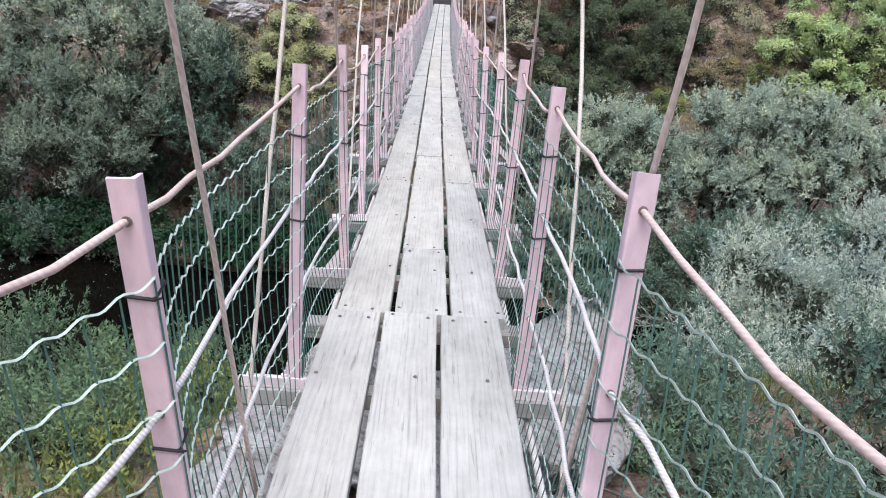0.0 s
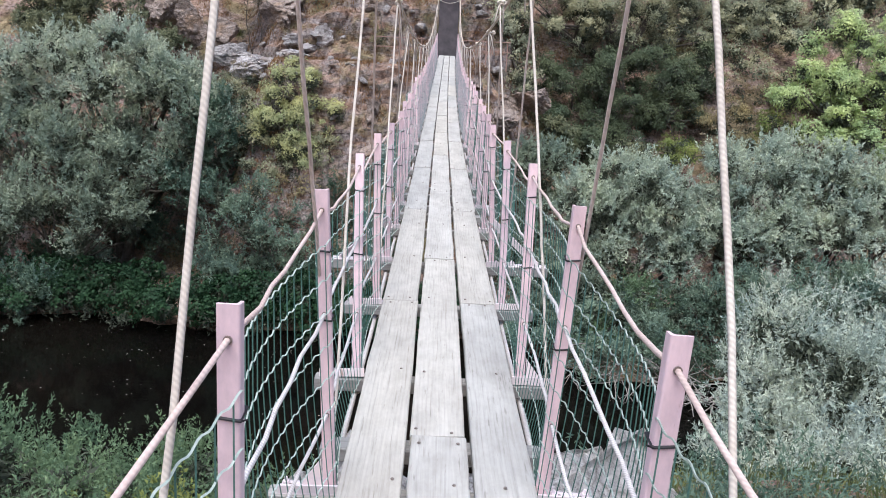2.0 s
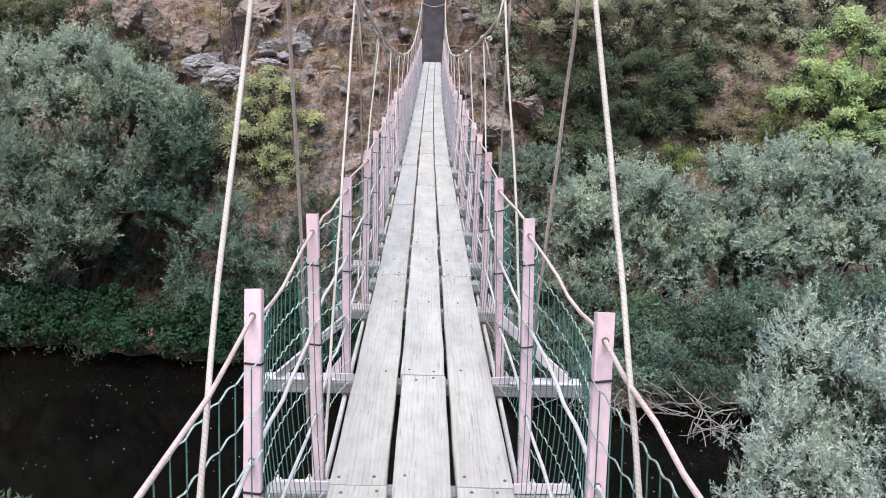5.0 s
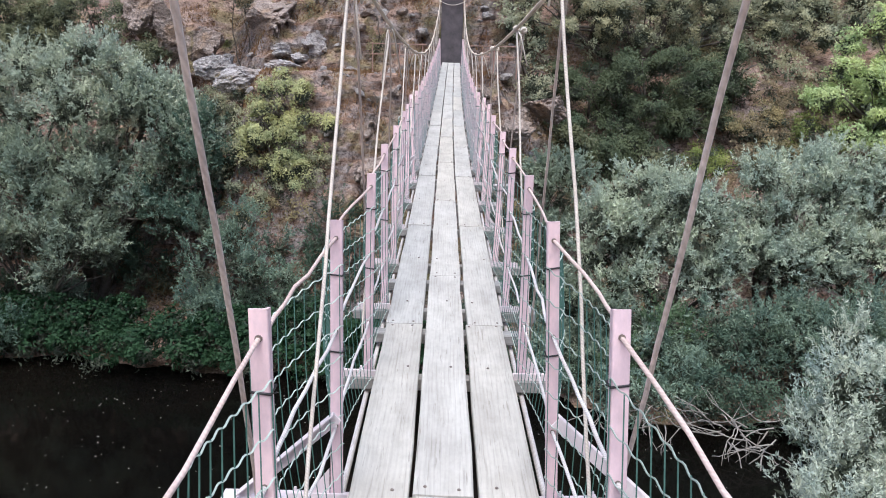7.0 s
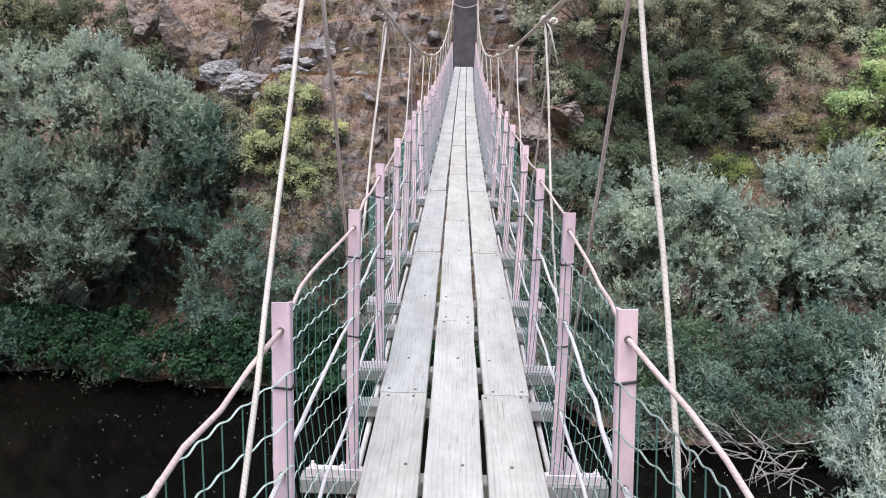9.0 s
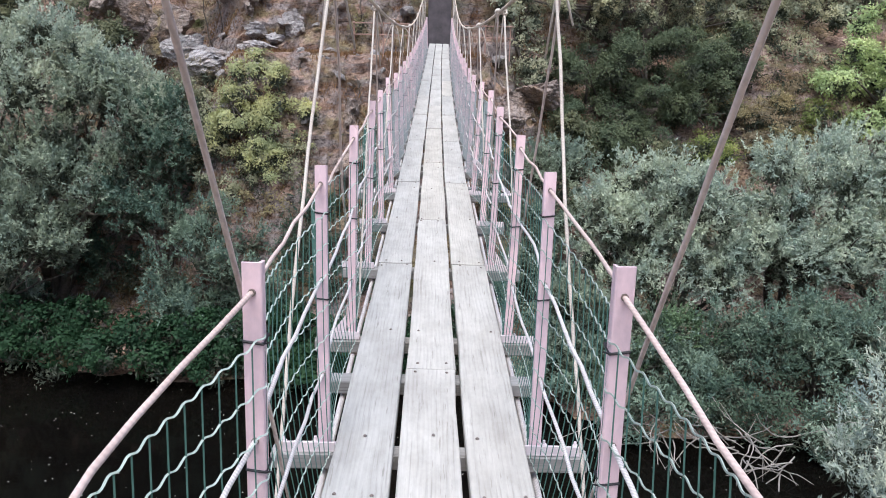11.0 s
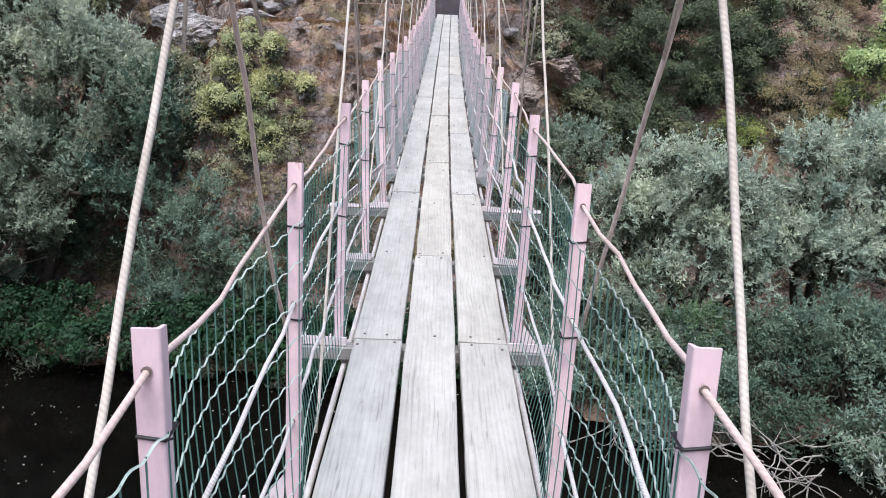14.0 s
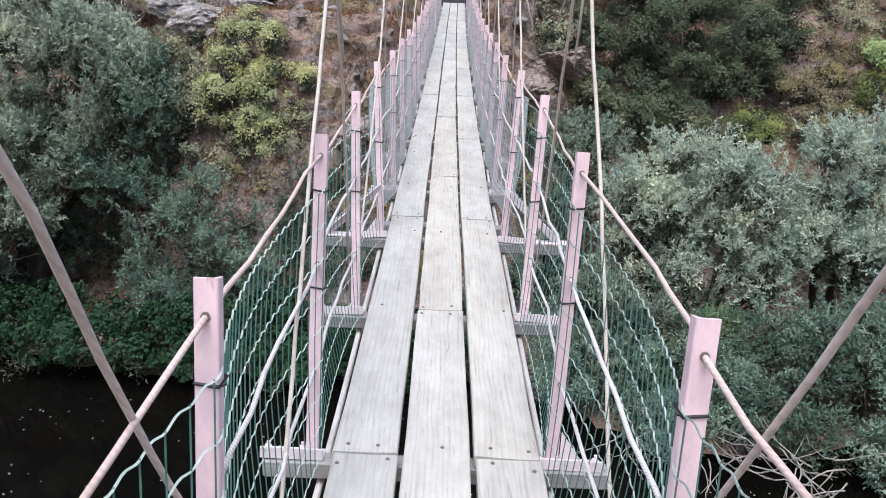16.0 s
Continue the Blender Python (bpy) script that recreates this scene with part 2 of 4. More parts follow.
# paler willow tone: sky light and haze on the upper crown put into colour
F_SKYLIT = foliage("willow_leaves_painted_skylit", (0.385, 0.437, 0.358), (0.454, 0.511, 0.424), (0.533, 0.585, 0.498), 0.2)
F_HERB = foliage("fresh_herb_leaves", (0.132, 0.203, 0.119), (0.168, 0.249, 0.144), (0.226, 0.308, 0.2), 0.15)
F_FRESH = foliage("yellow_green_weed_leaves", (0.16, 0.2, 0.06), (0.23, 0.27, 0.09), (0.33, 0.35, 0.14), 0.15)
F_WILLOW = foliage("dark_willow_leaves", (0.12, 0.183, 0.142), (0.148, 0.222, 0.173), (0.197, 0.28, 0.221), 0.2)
F_DARK = foliage("dark_green_leaves", (0.097, 0.122, 0.075), (0.121, 0.151, 0.093), (0.155, 0.186, 0.119), 0.15)
# dark leaf green that also carries the shade low on the bank
F_DEEP = foliage("dark_leaves_with_painted_shade", (0.083, 0.129, 0.097), (0.102, 0.154, 0.114), (0.136, 0.193, 0.145), 0.15)
F_OLIVE = foliage("olive_leaves", (0.298, 0.302, 0.209), (0.361, 0.364, 0.252), (0.423, 0.425, 0.302), 0.15)
F_YELLOW = foliage("yellow_green_leaves", (0.44, 0.45, 0.24), (0.51, 0.52, 0.28), (0.6, 0.6, 0.35), 0.15)
F_BRIGHT = foliage("bright_green_leaves", (0.425, 0.513, 0.255), (0.497, 0.6, 0.299), (0.576, 0.67, 0.362), 0.15)
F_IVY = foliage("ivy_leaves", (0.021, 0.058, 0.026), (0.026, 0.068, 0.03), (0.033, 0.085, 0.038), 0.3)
F_HAZEL = foliage("brownish_olive_leaves", (0.26, 0.215, 0.12), (0.34, 0.285, 0.165), (0.43, 0.37, 0.225), 0.1)
F_RUST = foliage("rusty_autumn_leaves", (0.24, 0.189, 0.131), (0.31, 0.25, 0.173), (0.38, 0.316, 0.231), 0.1)
F_DRY = foliage("dry_slope_grass", (0.115, 0.065, 0.036), (0.23, 0.135, 0.077), (0.414, 0.26, 0.153), 0.1)
F_GRASS = foliage("meadow_grass", (0.08, 0.11, 0.04), (0.17, 0.2, 0.08), (0.33, 0.32, 0.16), 0.1)

# ---- building helpers ----


def part(name, data, mat, parent=None, label="", smooth=False):
    """Links a bmesh or a mesh as one object under its thing."""
    if isinstance(data, bmesh.types.BMesh):
        me = bpy.data.meshes.new(name)
        data.to_mesh(me)
        data.free()
    else:
        me = data
    if not me.materials:
        me.materials.append(mat)
    if smooth:
        me.polygons.foreach_set("use_smooth", [True] * len(me.polygons))
    ob = new(name, me)
    ob.parent = parent
    return tagged(ob, label)


def thing(name, place, label, category, group="", kind=""):
    ob = new(name)
    ob.empty_display_size = 0.1
    ob.location = place
    return tagged(ob, label, category, group, kind)


def box(bm, size, at=(0, 0, 0), turn=None, bevel=0.0):
    m = Matrix.Translation(at) @ (turn or Matrix()) @ Matrix.Diagonal((*size, 1))
    made = bmesh.ops.create_cube(bm, size=1, matrix=m)["verts"]
    if bevel:
        edges = {e for v in made for e in v.link_edges}
        bmesh.ops.bevel(bm, geom=list(edges), offset=bevel, segments=1, affect="EDGES")


def tube_mesh(name, lines, sides=6):
    """One mesh of round tubes; lines: (points, radii)."""
    verts, faces = [], []
    for pts, radii in lines:
        pts = np.asarray(pts, float)
        n = len(pts)
        radii = np.broadcast_to(np.asarray(radii, float), (n,))
        tan = np.gradient(pts, axis=0)
        tan /= np.linalg.norm(tan, axis=1)[:, None] + 1e-9
        up = np.array([0.0, 0, 1]) if abs(tan[0][2]) < 0.8 else np.array([1.0, 0, 0])
        base = len(verts)
        for p, t, r in zip(pts, tan, radii):
            a = np.cross(t, up)
            a /= np.linalg.norm(a) + 1e-9
            b = np.cross(a, t)
            for k in range(sides):
                w = 2 * math.pi * k / sides
                verts.append(tuple(p + r * (math.cos(w) * a + math.sin(w) * b)))
        for i in range(n - 1):
            for k in range(sides):
                k2 = (k + 1) % sides
                faces.append((base + i * sides + k, base + i * sides + k2, base + (i + 1) * sides + k2, base + (i + 1) * sides + k))
        faces.append(tuple(base + k for k in reversed(range(sides))))
        faces.append(tuple(base + (n - 1) * sides + k for k in range(sides)))
    me = bpy.data.meshes.new(name)
    me.from_pydata(verts, [], faces)
    return me


def leaf_mesh(name, base, way, side, length, width, corners=4):
    """Many single leaves: a pointed blade of three or four corners from base along way."""
    n = len(base)
    length, width = np.broadcast_to(length, n)[:, None], np.broadcast_to(width, n)[:, None]
    v = np.empty((n, corners, 3), np.float32)
    mid = base + way * length * 0.42
    if corners == 4:
        v[:, 0], v[:, 1], v[:, 2], v[:, 3] = base, mid + side * width / 2, base + way * length, mid - side * width / 2
    else:
        v[:, 0], v[:, 1], v[:, 2] = base - side * width * 0.3, mid + side * width * 0.7, base + way * length
    me = bpy.data.meshes.new(name)
    me.vertices.add(corners * n)
    me.vertices.foreach_set("co", v.ravel())
    me.loops.add(corners * n)
    me.loops.foreach_set("vertex_index", np.arange(corners * n, dtype=np.int32))
    me.polygons.add(n)
    me.polygons.foreach_set("loop_start", np.arange(0, corners * n, corners, dtype=np.int32))
    me.polygons.foreach_set("loop_total", np.full(n, corners, np.int32))
    me.update(calc_edges=True)
    return me


def unit(a):
    return a / (np.linalg.norm(a, axis=-1, keepdims=True) + 1e-9)


def crown_mesh(rng, blobs, puffs, per, length, width, spray=0.5, lift=0.5, feather=True):
    """Leaves over the outside of many rounded heads: along slender shoots, or in round tufts, over a coarser inner layer."""
    rad = np.array([b[1] for b in blobs], float)
    cen = np.array([b[0] for b in blobs], float)
    area = rad[:, 0] * rad[:, 1] + rad[:, 1] * rad[:, 2] + rad[:, 0] * rad[:, 2]
    pick = rng.choice(len(blobs), puffs, p=area / area.sum())
    d = unit(rng.normal(size=(puffs, 3)))
    low = d[:, 2] < -0.35
    d[low, 2] *= -1
    lump = 1 + 0.16 * np.sin(d[:, 0] * 5 + pick) * np.sin(d[:, 1] * 6 + 2 * pick) + 0.12 * np.sin(d[:, 2] * 9 + d[:, 0] * 8)
    pc = cen[pick] + d * rad[pick] * (lump * rng.uniform(0.74, 1.02, puffs))[:, None]
    pr = spray * rng.uniform(0.6, 1.35, puffs)
    if feather:
        m = 5
        w = np.repeat(np.arange(puffs), m)
        sd = unit(0.75 * d[w] + np.array([0, 0, lift]) + rng.normal(0, 0.42, (len(w), 3)))
        st = pc[w] + rng.normal(0, 0.4, (len(w), 3)) * pr[w, None]
        reach = pr[w] * rng.uniform(0.9, 2.1, len(w))
        k = max(2, per // m)
        u = rng.uniform(0.0, 1.0, len(w) * k) ** 0.8
        q = np.repeat(np.arange(len(w)), k)
        base = st[q] + sd[q] * (u * reach[q])[:, None] + rng.normal(0, 0.025, (len(q), 3)) * (1.2 - u)[:, None]
        way = unit(sd[q] * 0.75 + rng.normal(0, 0.55, (len(q), 3)))
        face = unit(rng.normal(0, 0.8, (len(q), 3)) + 0.5 * d[w][q] + np.array([0, 0, 0.6]))
    else:
        w = np.repeat(np.arange(puffs), per)
        dirs = unit(rng.normal(size=(len(w), 3)) + 0.75 * d[w] + np.array([0, 0, 0.3]))
        base = pc[w] + dirs * (pr[w] * rng.uniform(0.4, 1.12, len(w)))[:, None] * np.array([1, 1, 0.82])
        face = unit(0.6 * dirs + 0.8 * d[w] + rng.normal(0, 0.35, (len(w), 3)))
        way = unit(np.cross(face, rng.normal(size=(len(w), 3))) + 0.45 * dirs + np.array([0, 0, 0.6 * lift]))
    size = rng.uniform(0.6, 1.3, len(base))
    ln, wd = length * size, width * size
    side = unit(np.cross(way, face))
    crown = leaf_mesh("crown", base, way, side, ln, wd, 3)
    # twig and leaf pieces fill the heads; their dark colour paints the inner shade
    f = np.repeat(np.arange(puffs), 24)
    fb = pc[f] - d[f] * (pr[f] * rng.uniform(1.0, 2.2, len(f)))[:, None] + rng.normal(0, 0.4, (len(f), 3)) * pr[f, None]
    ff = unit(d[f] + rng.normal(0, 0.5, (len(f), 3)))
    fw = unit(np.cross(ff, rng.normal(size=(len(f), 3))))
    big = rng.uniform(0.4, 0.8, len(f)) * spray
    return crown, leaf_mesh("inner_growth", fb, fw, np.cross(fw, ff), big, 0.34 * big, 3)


def limb_lines(rng, foot, blobs, r0):
    """Trunk stems from the foot up into each rounded mass, with side limbs."""
    lines = []
    foot = np.array(foot, float)
    for c, r in blobs:
        c = np.array(c, float)
        u = np.linspace(0, 1, 7)[:, None]
        bend = rng.normal(0, 0.25, 3)
        pts = foot + (c - foot) * u + bend * np.sin(u * math.pi) + rng.normal(0, 0.03, (7, 3))
        pts[0] = foot + rng.normal(0, r0 * 0.8, 3) * (1, 1, 0) - (0, 0, 0.2)
        lines.append((pts, np.linspace(r0, r0 * 0.35, 7)))
        for _ in range(7):
            d = unit(rng.normal(size=3) + (0, 0, 0.4))
            s = pts[rng.integers(3, 7)]
            e = c + d * np.array(r) * 0.92
            u5 = np.linspace(0, 1, 5)[:, None]
            lines.append((s + (e - s) * u5 + rng.normal(0, 0.06, (5, 3)) * u5, np.linspace(r0 * 0.32, r0 * 0.06, 5)))
    return lines

# ---- ground, river, far hillside ----
WATER_Z = -9.6


def smooth(a, b, x):
    t = min(1.0, max(0.0, (x - a) / (b - a)))
    return t * t * (3 - 2 * t)


def far_shore(x):
    return 28.6 - 4.2 * smooth(-1, 8, x) + 0.5 * math.sin(x * 0.31) + 0.35 * math.sin(x * 0.9)


def near_shore(x):
    return 15.0 + 2.2 * smooth(0, 7, x) + 0.7 * math.sin(x * 0.4 + 1)


def ground_z(x, y):
    n = noise.fractal(Vector((x * 0.22, y * 0.22, 3.1)), 0.9, 2.1, 6)
    f, s = far_shore(x), near_shore(x)
    if y > (f + s) / 2:
        d = y - f
        cliff = smooth(-9.5, -6.5, x) * (1 - smooth(1.5, 4.5, x))
        path_z = -0.05
        face = WATER_Z + (path_z - WATER_Z) * smooth(0.0, 33.4 - f, d) ** 1.5
        bank = WATER_Z + 0.7 * smooth(0, 3, d) + 5.2 * smooth(31.5, 35.5, y)
        low = bank + (face - bank) * cliff
        if d < 0:
            return WATER_Z + 0.8 * max(d, -1.6)
        over = max(0.0, y - 35.2)
        rise = 0.95 * over if over < 40 else 38 + 0.25 * (over - 40)
        wall = 1.5 * cliff * smooth(35.1, 36.2, y)
        rough = n * (0.75 if y < 33 or y > 35.4 else 0.08) * min(1, d)
        return low + rise + wall + rough
    d = s - y
    if d < 0:
        return WATER_Z + 0.8 * max(-1.6, d * 1.0)
    z = WATER_Z + 3.4 * smooth(0, 3.5, d) + 4.0 * smooth(2.5, 11, d) + 0.9 * smooth(14, 22, d)
    z += max(0.0, -y - 12) * 0.5
    shelf = math.exp(-(x / 2.4) ** 2) * smooth(9.0, 5.0, y)
    return z + n * 0.35 * min(1, d) + 0.35 * shelf


def axis(spans):
    out = []
    for a, b, step in spans:
        out += list(np.arange(a, b, step))
    return out + [spans[-1][1]]


def build_ground():
    xs = axis(((-900, -120, 130), (-120, -32, 8), (-32, -15, 0.45), (-15, 6, 0.2), (6, 32, 0.45), (32, 120, 8), (120, 900, 130)))
    ys = axis(((-900, -80, 140), (-80, -6, 5), (-6, 20, 0.45), (20, 27, 0.9), (27, 30, 0.3), (30, 41, 0.15), (41, 48, 0.35), (48, 110, 4), (110, 900, 130)))
    verts = []
    for y in ys:
        for x in xs:
            z = ground_z(x, y)
            m = smooth(-15, -12.5, x) * (1 - smooth(3.5, 6, x)) * smooth(29.5, 31, y) * (1 - smooth(39, 41, y))
            if m > 0:
                open_path = smooth(33.3, 33.6, y) * (1 - smooth(34.9, 35.3, y))
                m *= 1 - 0.85 * open_path
                wx, wz = x + 0.12 * noise.noise(Vector((x, y, z))) + 0.3 * z, z + 0.12 * noise.noise(Vector((x * 0.8, z, 7))) - 0.12 * x
                blk = 0.8 * noise.cell(Vector((wx * 0.6, wz * 1.7, 4.2))) + 0.5 * noise.cell(Vector((wx * 1.7 + 9, wz * 4.1, 1.2))) + 0.75 * noise.fractal(Vector((wx * 1.3, wz * 2.4, y)), 0.6, 2.2, 5)
                verts.append((x + 0.05 * m * blk, y - 0.17 * m * blk, z + 0.16 * m * blk))
            else:
                verts.append((x, y, z))
    w = len(xs)
    faces = [(j * w + i, j * w + i + 1, (j + 1) * w + i + 1, (j + 1) * w + i) for j in range(len(ys) - 1) for i in range(w - 1)]
    me = bpy.data.meshes.new("ground")
    me.from_pydata(verts, [], faces)
    tagged(part("ground", me, M_GROUND), "brown rocky river banks with dry grass", "ground", kind="structure")


build_ground()
_bm = bmesh.new()
bmesh.ops.create_grid(_bm, x_segments=8, y_segments=8, size=1, matrix=Matrix.Translation((0, 21, WATER_Z)) @ Matrix.Diagonal((500, 16, 1, 1)))
tagged(part("water", _bm, M_WATER), "dark still river water with floating specks", "water", kind="structure")

_rng = np.random.default_rng(5)
_n = 420
_b = np.column_stack((_rng.uniform(-24, 14, _n), 18 + 11 * _rng.beta(2, 1.3, _n), np.full(_n, WATER_Z + 0.012)))
_a = _rng.uniform(0, 6.28, _n)
_w = np.column_stack((np.cos(_a), np.sin(_a), np.zeros(_n)))
_s = np.column_stack((-np.sin(_a), np.cos(_a), np.zeros(_n)))
tagged(part("floating_debris", leaf_mesh("floating_debris", _b, _w, _s, _rng.uniform(0.02, 0.075, _n), _rng.uniform(0.02, 0.045, _n)), M_FOAM),
       "pale specks of foam and leaves drifting on the water", "debris", kind="stuff")

# ---- the bridge ----
END_Y = 33.7


def deck_z(y):
    return 0.0 if y < 2.6 else -0.295 + 0.00192 * (y - 15.0) ** 2


POST_Y = [-1.2, -0.08, 0.96, 2.08, 3.18, 4.17, 5.28, 6.28, 7.4, 8.445, 9.505, 10.7, 11.88, 13.05]
while POST_Y[-1] < 31.5:
    POST_Y.append(POST_Y[-1] + 1.13)
LONG = [i for i in range(len(POST_Y)) if i % 6 == 1]
CABLE_MID = 17.0


def bow(y):
    """The far half of the bridge swings gently to one side."""
    return 0.16 * (max(0.0, y - 13.0) / 20.7) ** 1.6


def cable_z(y):
    return 1.08 + (0.0048 if y < CABLE_MID else 0.0068) * (y - CABLE_MID) ** 2


def cable_x(y):
    return 0.38 + 0.001 * abs(y - CABLE_MID) * (y > CABLE_MID)


def plank_mesh(rng, length, width, thick=0.042):
    """A worn board: chamfered, slightly cupped, with uneven ends and edges."""
    n = 9
    verts, faces = [], []
    ring = 8
    c = 0.004
    for i in range(n):
        u = i / (n - 1)
        y = (u - 0.5) * length
        w = width / 2 + rng.normal(0, 0.0012)
        sh = rng.normal(0, 0.0012)
        lift = 0.0025 * math.cos(u * 6.28 * 1.5 + 1) * rng.uniform(0.3, 1)
        skew = rng.normal(0, 0.0025) if i in (0, n - 1) else 0
        for x, z in ((-w, -thick), (-w, -c), (-w + c, 0), (-0.02, -0.0015), (0.02, -0.0015), (w - c, 0), (w, -c), (w, -thick)):
            verts.append((x + sh, y + skew * (x / w), z + lift))
    for i in range(n - 1):
        for k in range(ring):
            k2 = (k + 1) % ring
            faces.append((i * ring + k, (i + 1) * ring + k, (i + 1) * ring + k2, i * ring + k2))
    faces.append(tuple(range(ring)))
    faces.append(tuple((n - 1) * ring + k for k in reversed(range(ring))))
    me = bpy.data.meshes.new("plank")
    me.from_pydata(verts, [], faces)
    return me


def bolt_mesh():
    bm = bmesh.new()
    bmesh.ops.create_cone(bm, segments=8, radius1=0.007, radius2=0.0045, depth=0.004, cap_ends=True, matrix=Matrix.Translation((0, 0, 0.002)))
    me = bpy.data.meshes.new("bolt")
    bm.to_mesh(me)
    bm.free()
    return me


def build_deck():
    rng = np.random.default_rng(11)
    deck = thing("bridge_deck", (0, 0, 0), "walkway of three long bleached grey planks side by side", "deck", kind="structure")
    outer = [-2.6, 0.0, 2.595, 5.225, 8.05, 10.665, 13.36]
    inner = [-2.6, -0.9, 2.61, 3.53, 6.25, 9.06, 11.86, 14.5]
    for row in (outer, inner):
        while row[-1] < END_Y - 2.8:
            row.append(row[-1] + 2.66)
        row.append(END_Y)
    bolt = bolt_mesh()
    joints = []
    for k, (x, row) in enumerate(((-0.222, outer), (0.0, inner), (0.222, outer))):
        for y0, y1 in zip(row, row[1:]):
            first = y1 < 2.7
            z0, z1 = deck_z(y0 + 0.01), deck_z(y1)
            length = math.hypot(y1 - y0, z1 - z0) - (0.003 + 0.004 * rng.random())
            px = ((-0.246, -0.035, 0.192)[k] if first else x + bow((y0 + y1) / 2)) + rng.normal(0, 0.002)
            top = 0.006 if first else 0.0
            me = plank_mesh(rng, length, ((0.19, 0.197, 0.222)[k] if first else 0.2035) + rng.normal(0, 0.002))
            ob = part("plank", me, M_PLANK, deck)
            turn = math.degrees(math.atan2(z1 - z0, y1 - y0))
            ob.matrix_basis = pose(px, (y0 + y1) / 2, (z0 + z1) / 2 + top + rng.normal(0, 0.0015), turn, rng.normal(0, 0.35), rng.normal(0, 0.06) - math.degrees(math.atan2(bow(y1) - bow(y0), y1 - y0)))
            joints.append((y0, k))
            spots = [y0 + 0.05, y1 - 0.05] + [p for p in POST_Y if y0 + 0.25 < p < y1 - 0.25]
            for s in spots:
                if s > 22:
                    continue
                for dx in ((-0.065, 0.06) if s in spots[:2] else (rng.choice([-0.05, 0.0, 0.055]),)):
                    b = part("bolt", bolt, M_BOLT, ob)
                    b.location = (dx + rng.normal(0, 0.012), s - (y0 + y1) / 2 + rng.normal(0, 0.012), 0.0015)
    return sorted({round(y, 2) for y, k in joints})


JOINTS = build_deck()


def build_beam(y, half, low=0.044, size=(0.066, 0.062), strut=False):
    z = deck_z(y) - low
    if half > 0.7:
        label, group = "long grey timber crossbeam with pink struts under the planks", "long crossbeams of the bridge"
    else:
        label, group = "weathered grey timber crossbeam under the planks", "crossbeams of the bridge"
    beam = thing("crossbeam", (bow(y), y, z), label, "beam", group)
    bm = bmesh.new()
    box(bm, (2 * half, size[0], size[1]), (0, 0, -size[1] / 2), None, 0.006)
    part("timber", bm, M_BEAM, beam)
    if y in POST_Y:
        for s in (-1, 1):
            turns = 5 + int(y * 7) % 3
            a = np.linspace(0, 2 * math.pi * turns, 10 * turns)
            z0 = deck_z(y) - 0.135 - z
            coil = [(s * 0.372 + 0.02 * math.cos(w), 0.045 + 0.013 * w / (2 * math.pi), z0 + 0.02 * math.sin(w)) for w in a]
            part("lashing", tube_mesh("lashing", [(coil, 0.006)], 5), M_WHITE_ROPE, beam, "white rope lashing round the deck cable", smooth=True)
    if strut:
        for s in (-1, 1):
            bm = bmesh.new()
            a, b = Vector((s * 0.69, -0.012, 0.016)), Vector((s * 0.36, -0.012, 0.32))
            d = b - a
            turn = d.to_track_quat("X", "Z").to_matrix().to_4x4()
            box(bm, (d.length, 0.006, 0.042), (a + b) / 2, turn, 0.0015)
            box(bm, (d.length, 0.03, 0.006), (a + b) / 2 + turn.to_3x3() @ Vector((0, -0.015, 0.018)), turn, 0.0015)
            part("strut", bm, M_PLATE, beam, "pale pink flat steel strut")
            bm = bmesh.new()
            box(bm, (0.34, 0.07, 0.012), (s * (half - 0.18), 0.0, 0.008), None, 0.003)
            part("cover_strip", bm, M_PLATE, beam, "pale flat strip on the beam")
    return beam


for i, y in enumerate(POST_Y):
    build_beam(y, 0.765 if i in LONG else 0.55, strut=i in LONG)
for y in JOINTS:
    if min(abs(y - p) for p in POST_Y) > 0.12 and y > -2 and y < END_Y:
        build_beam(y, 0.43, size=(0.085, 0.06))


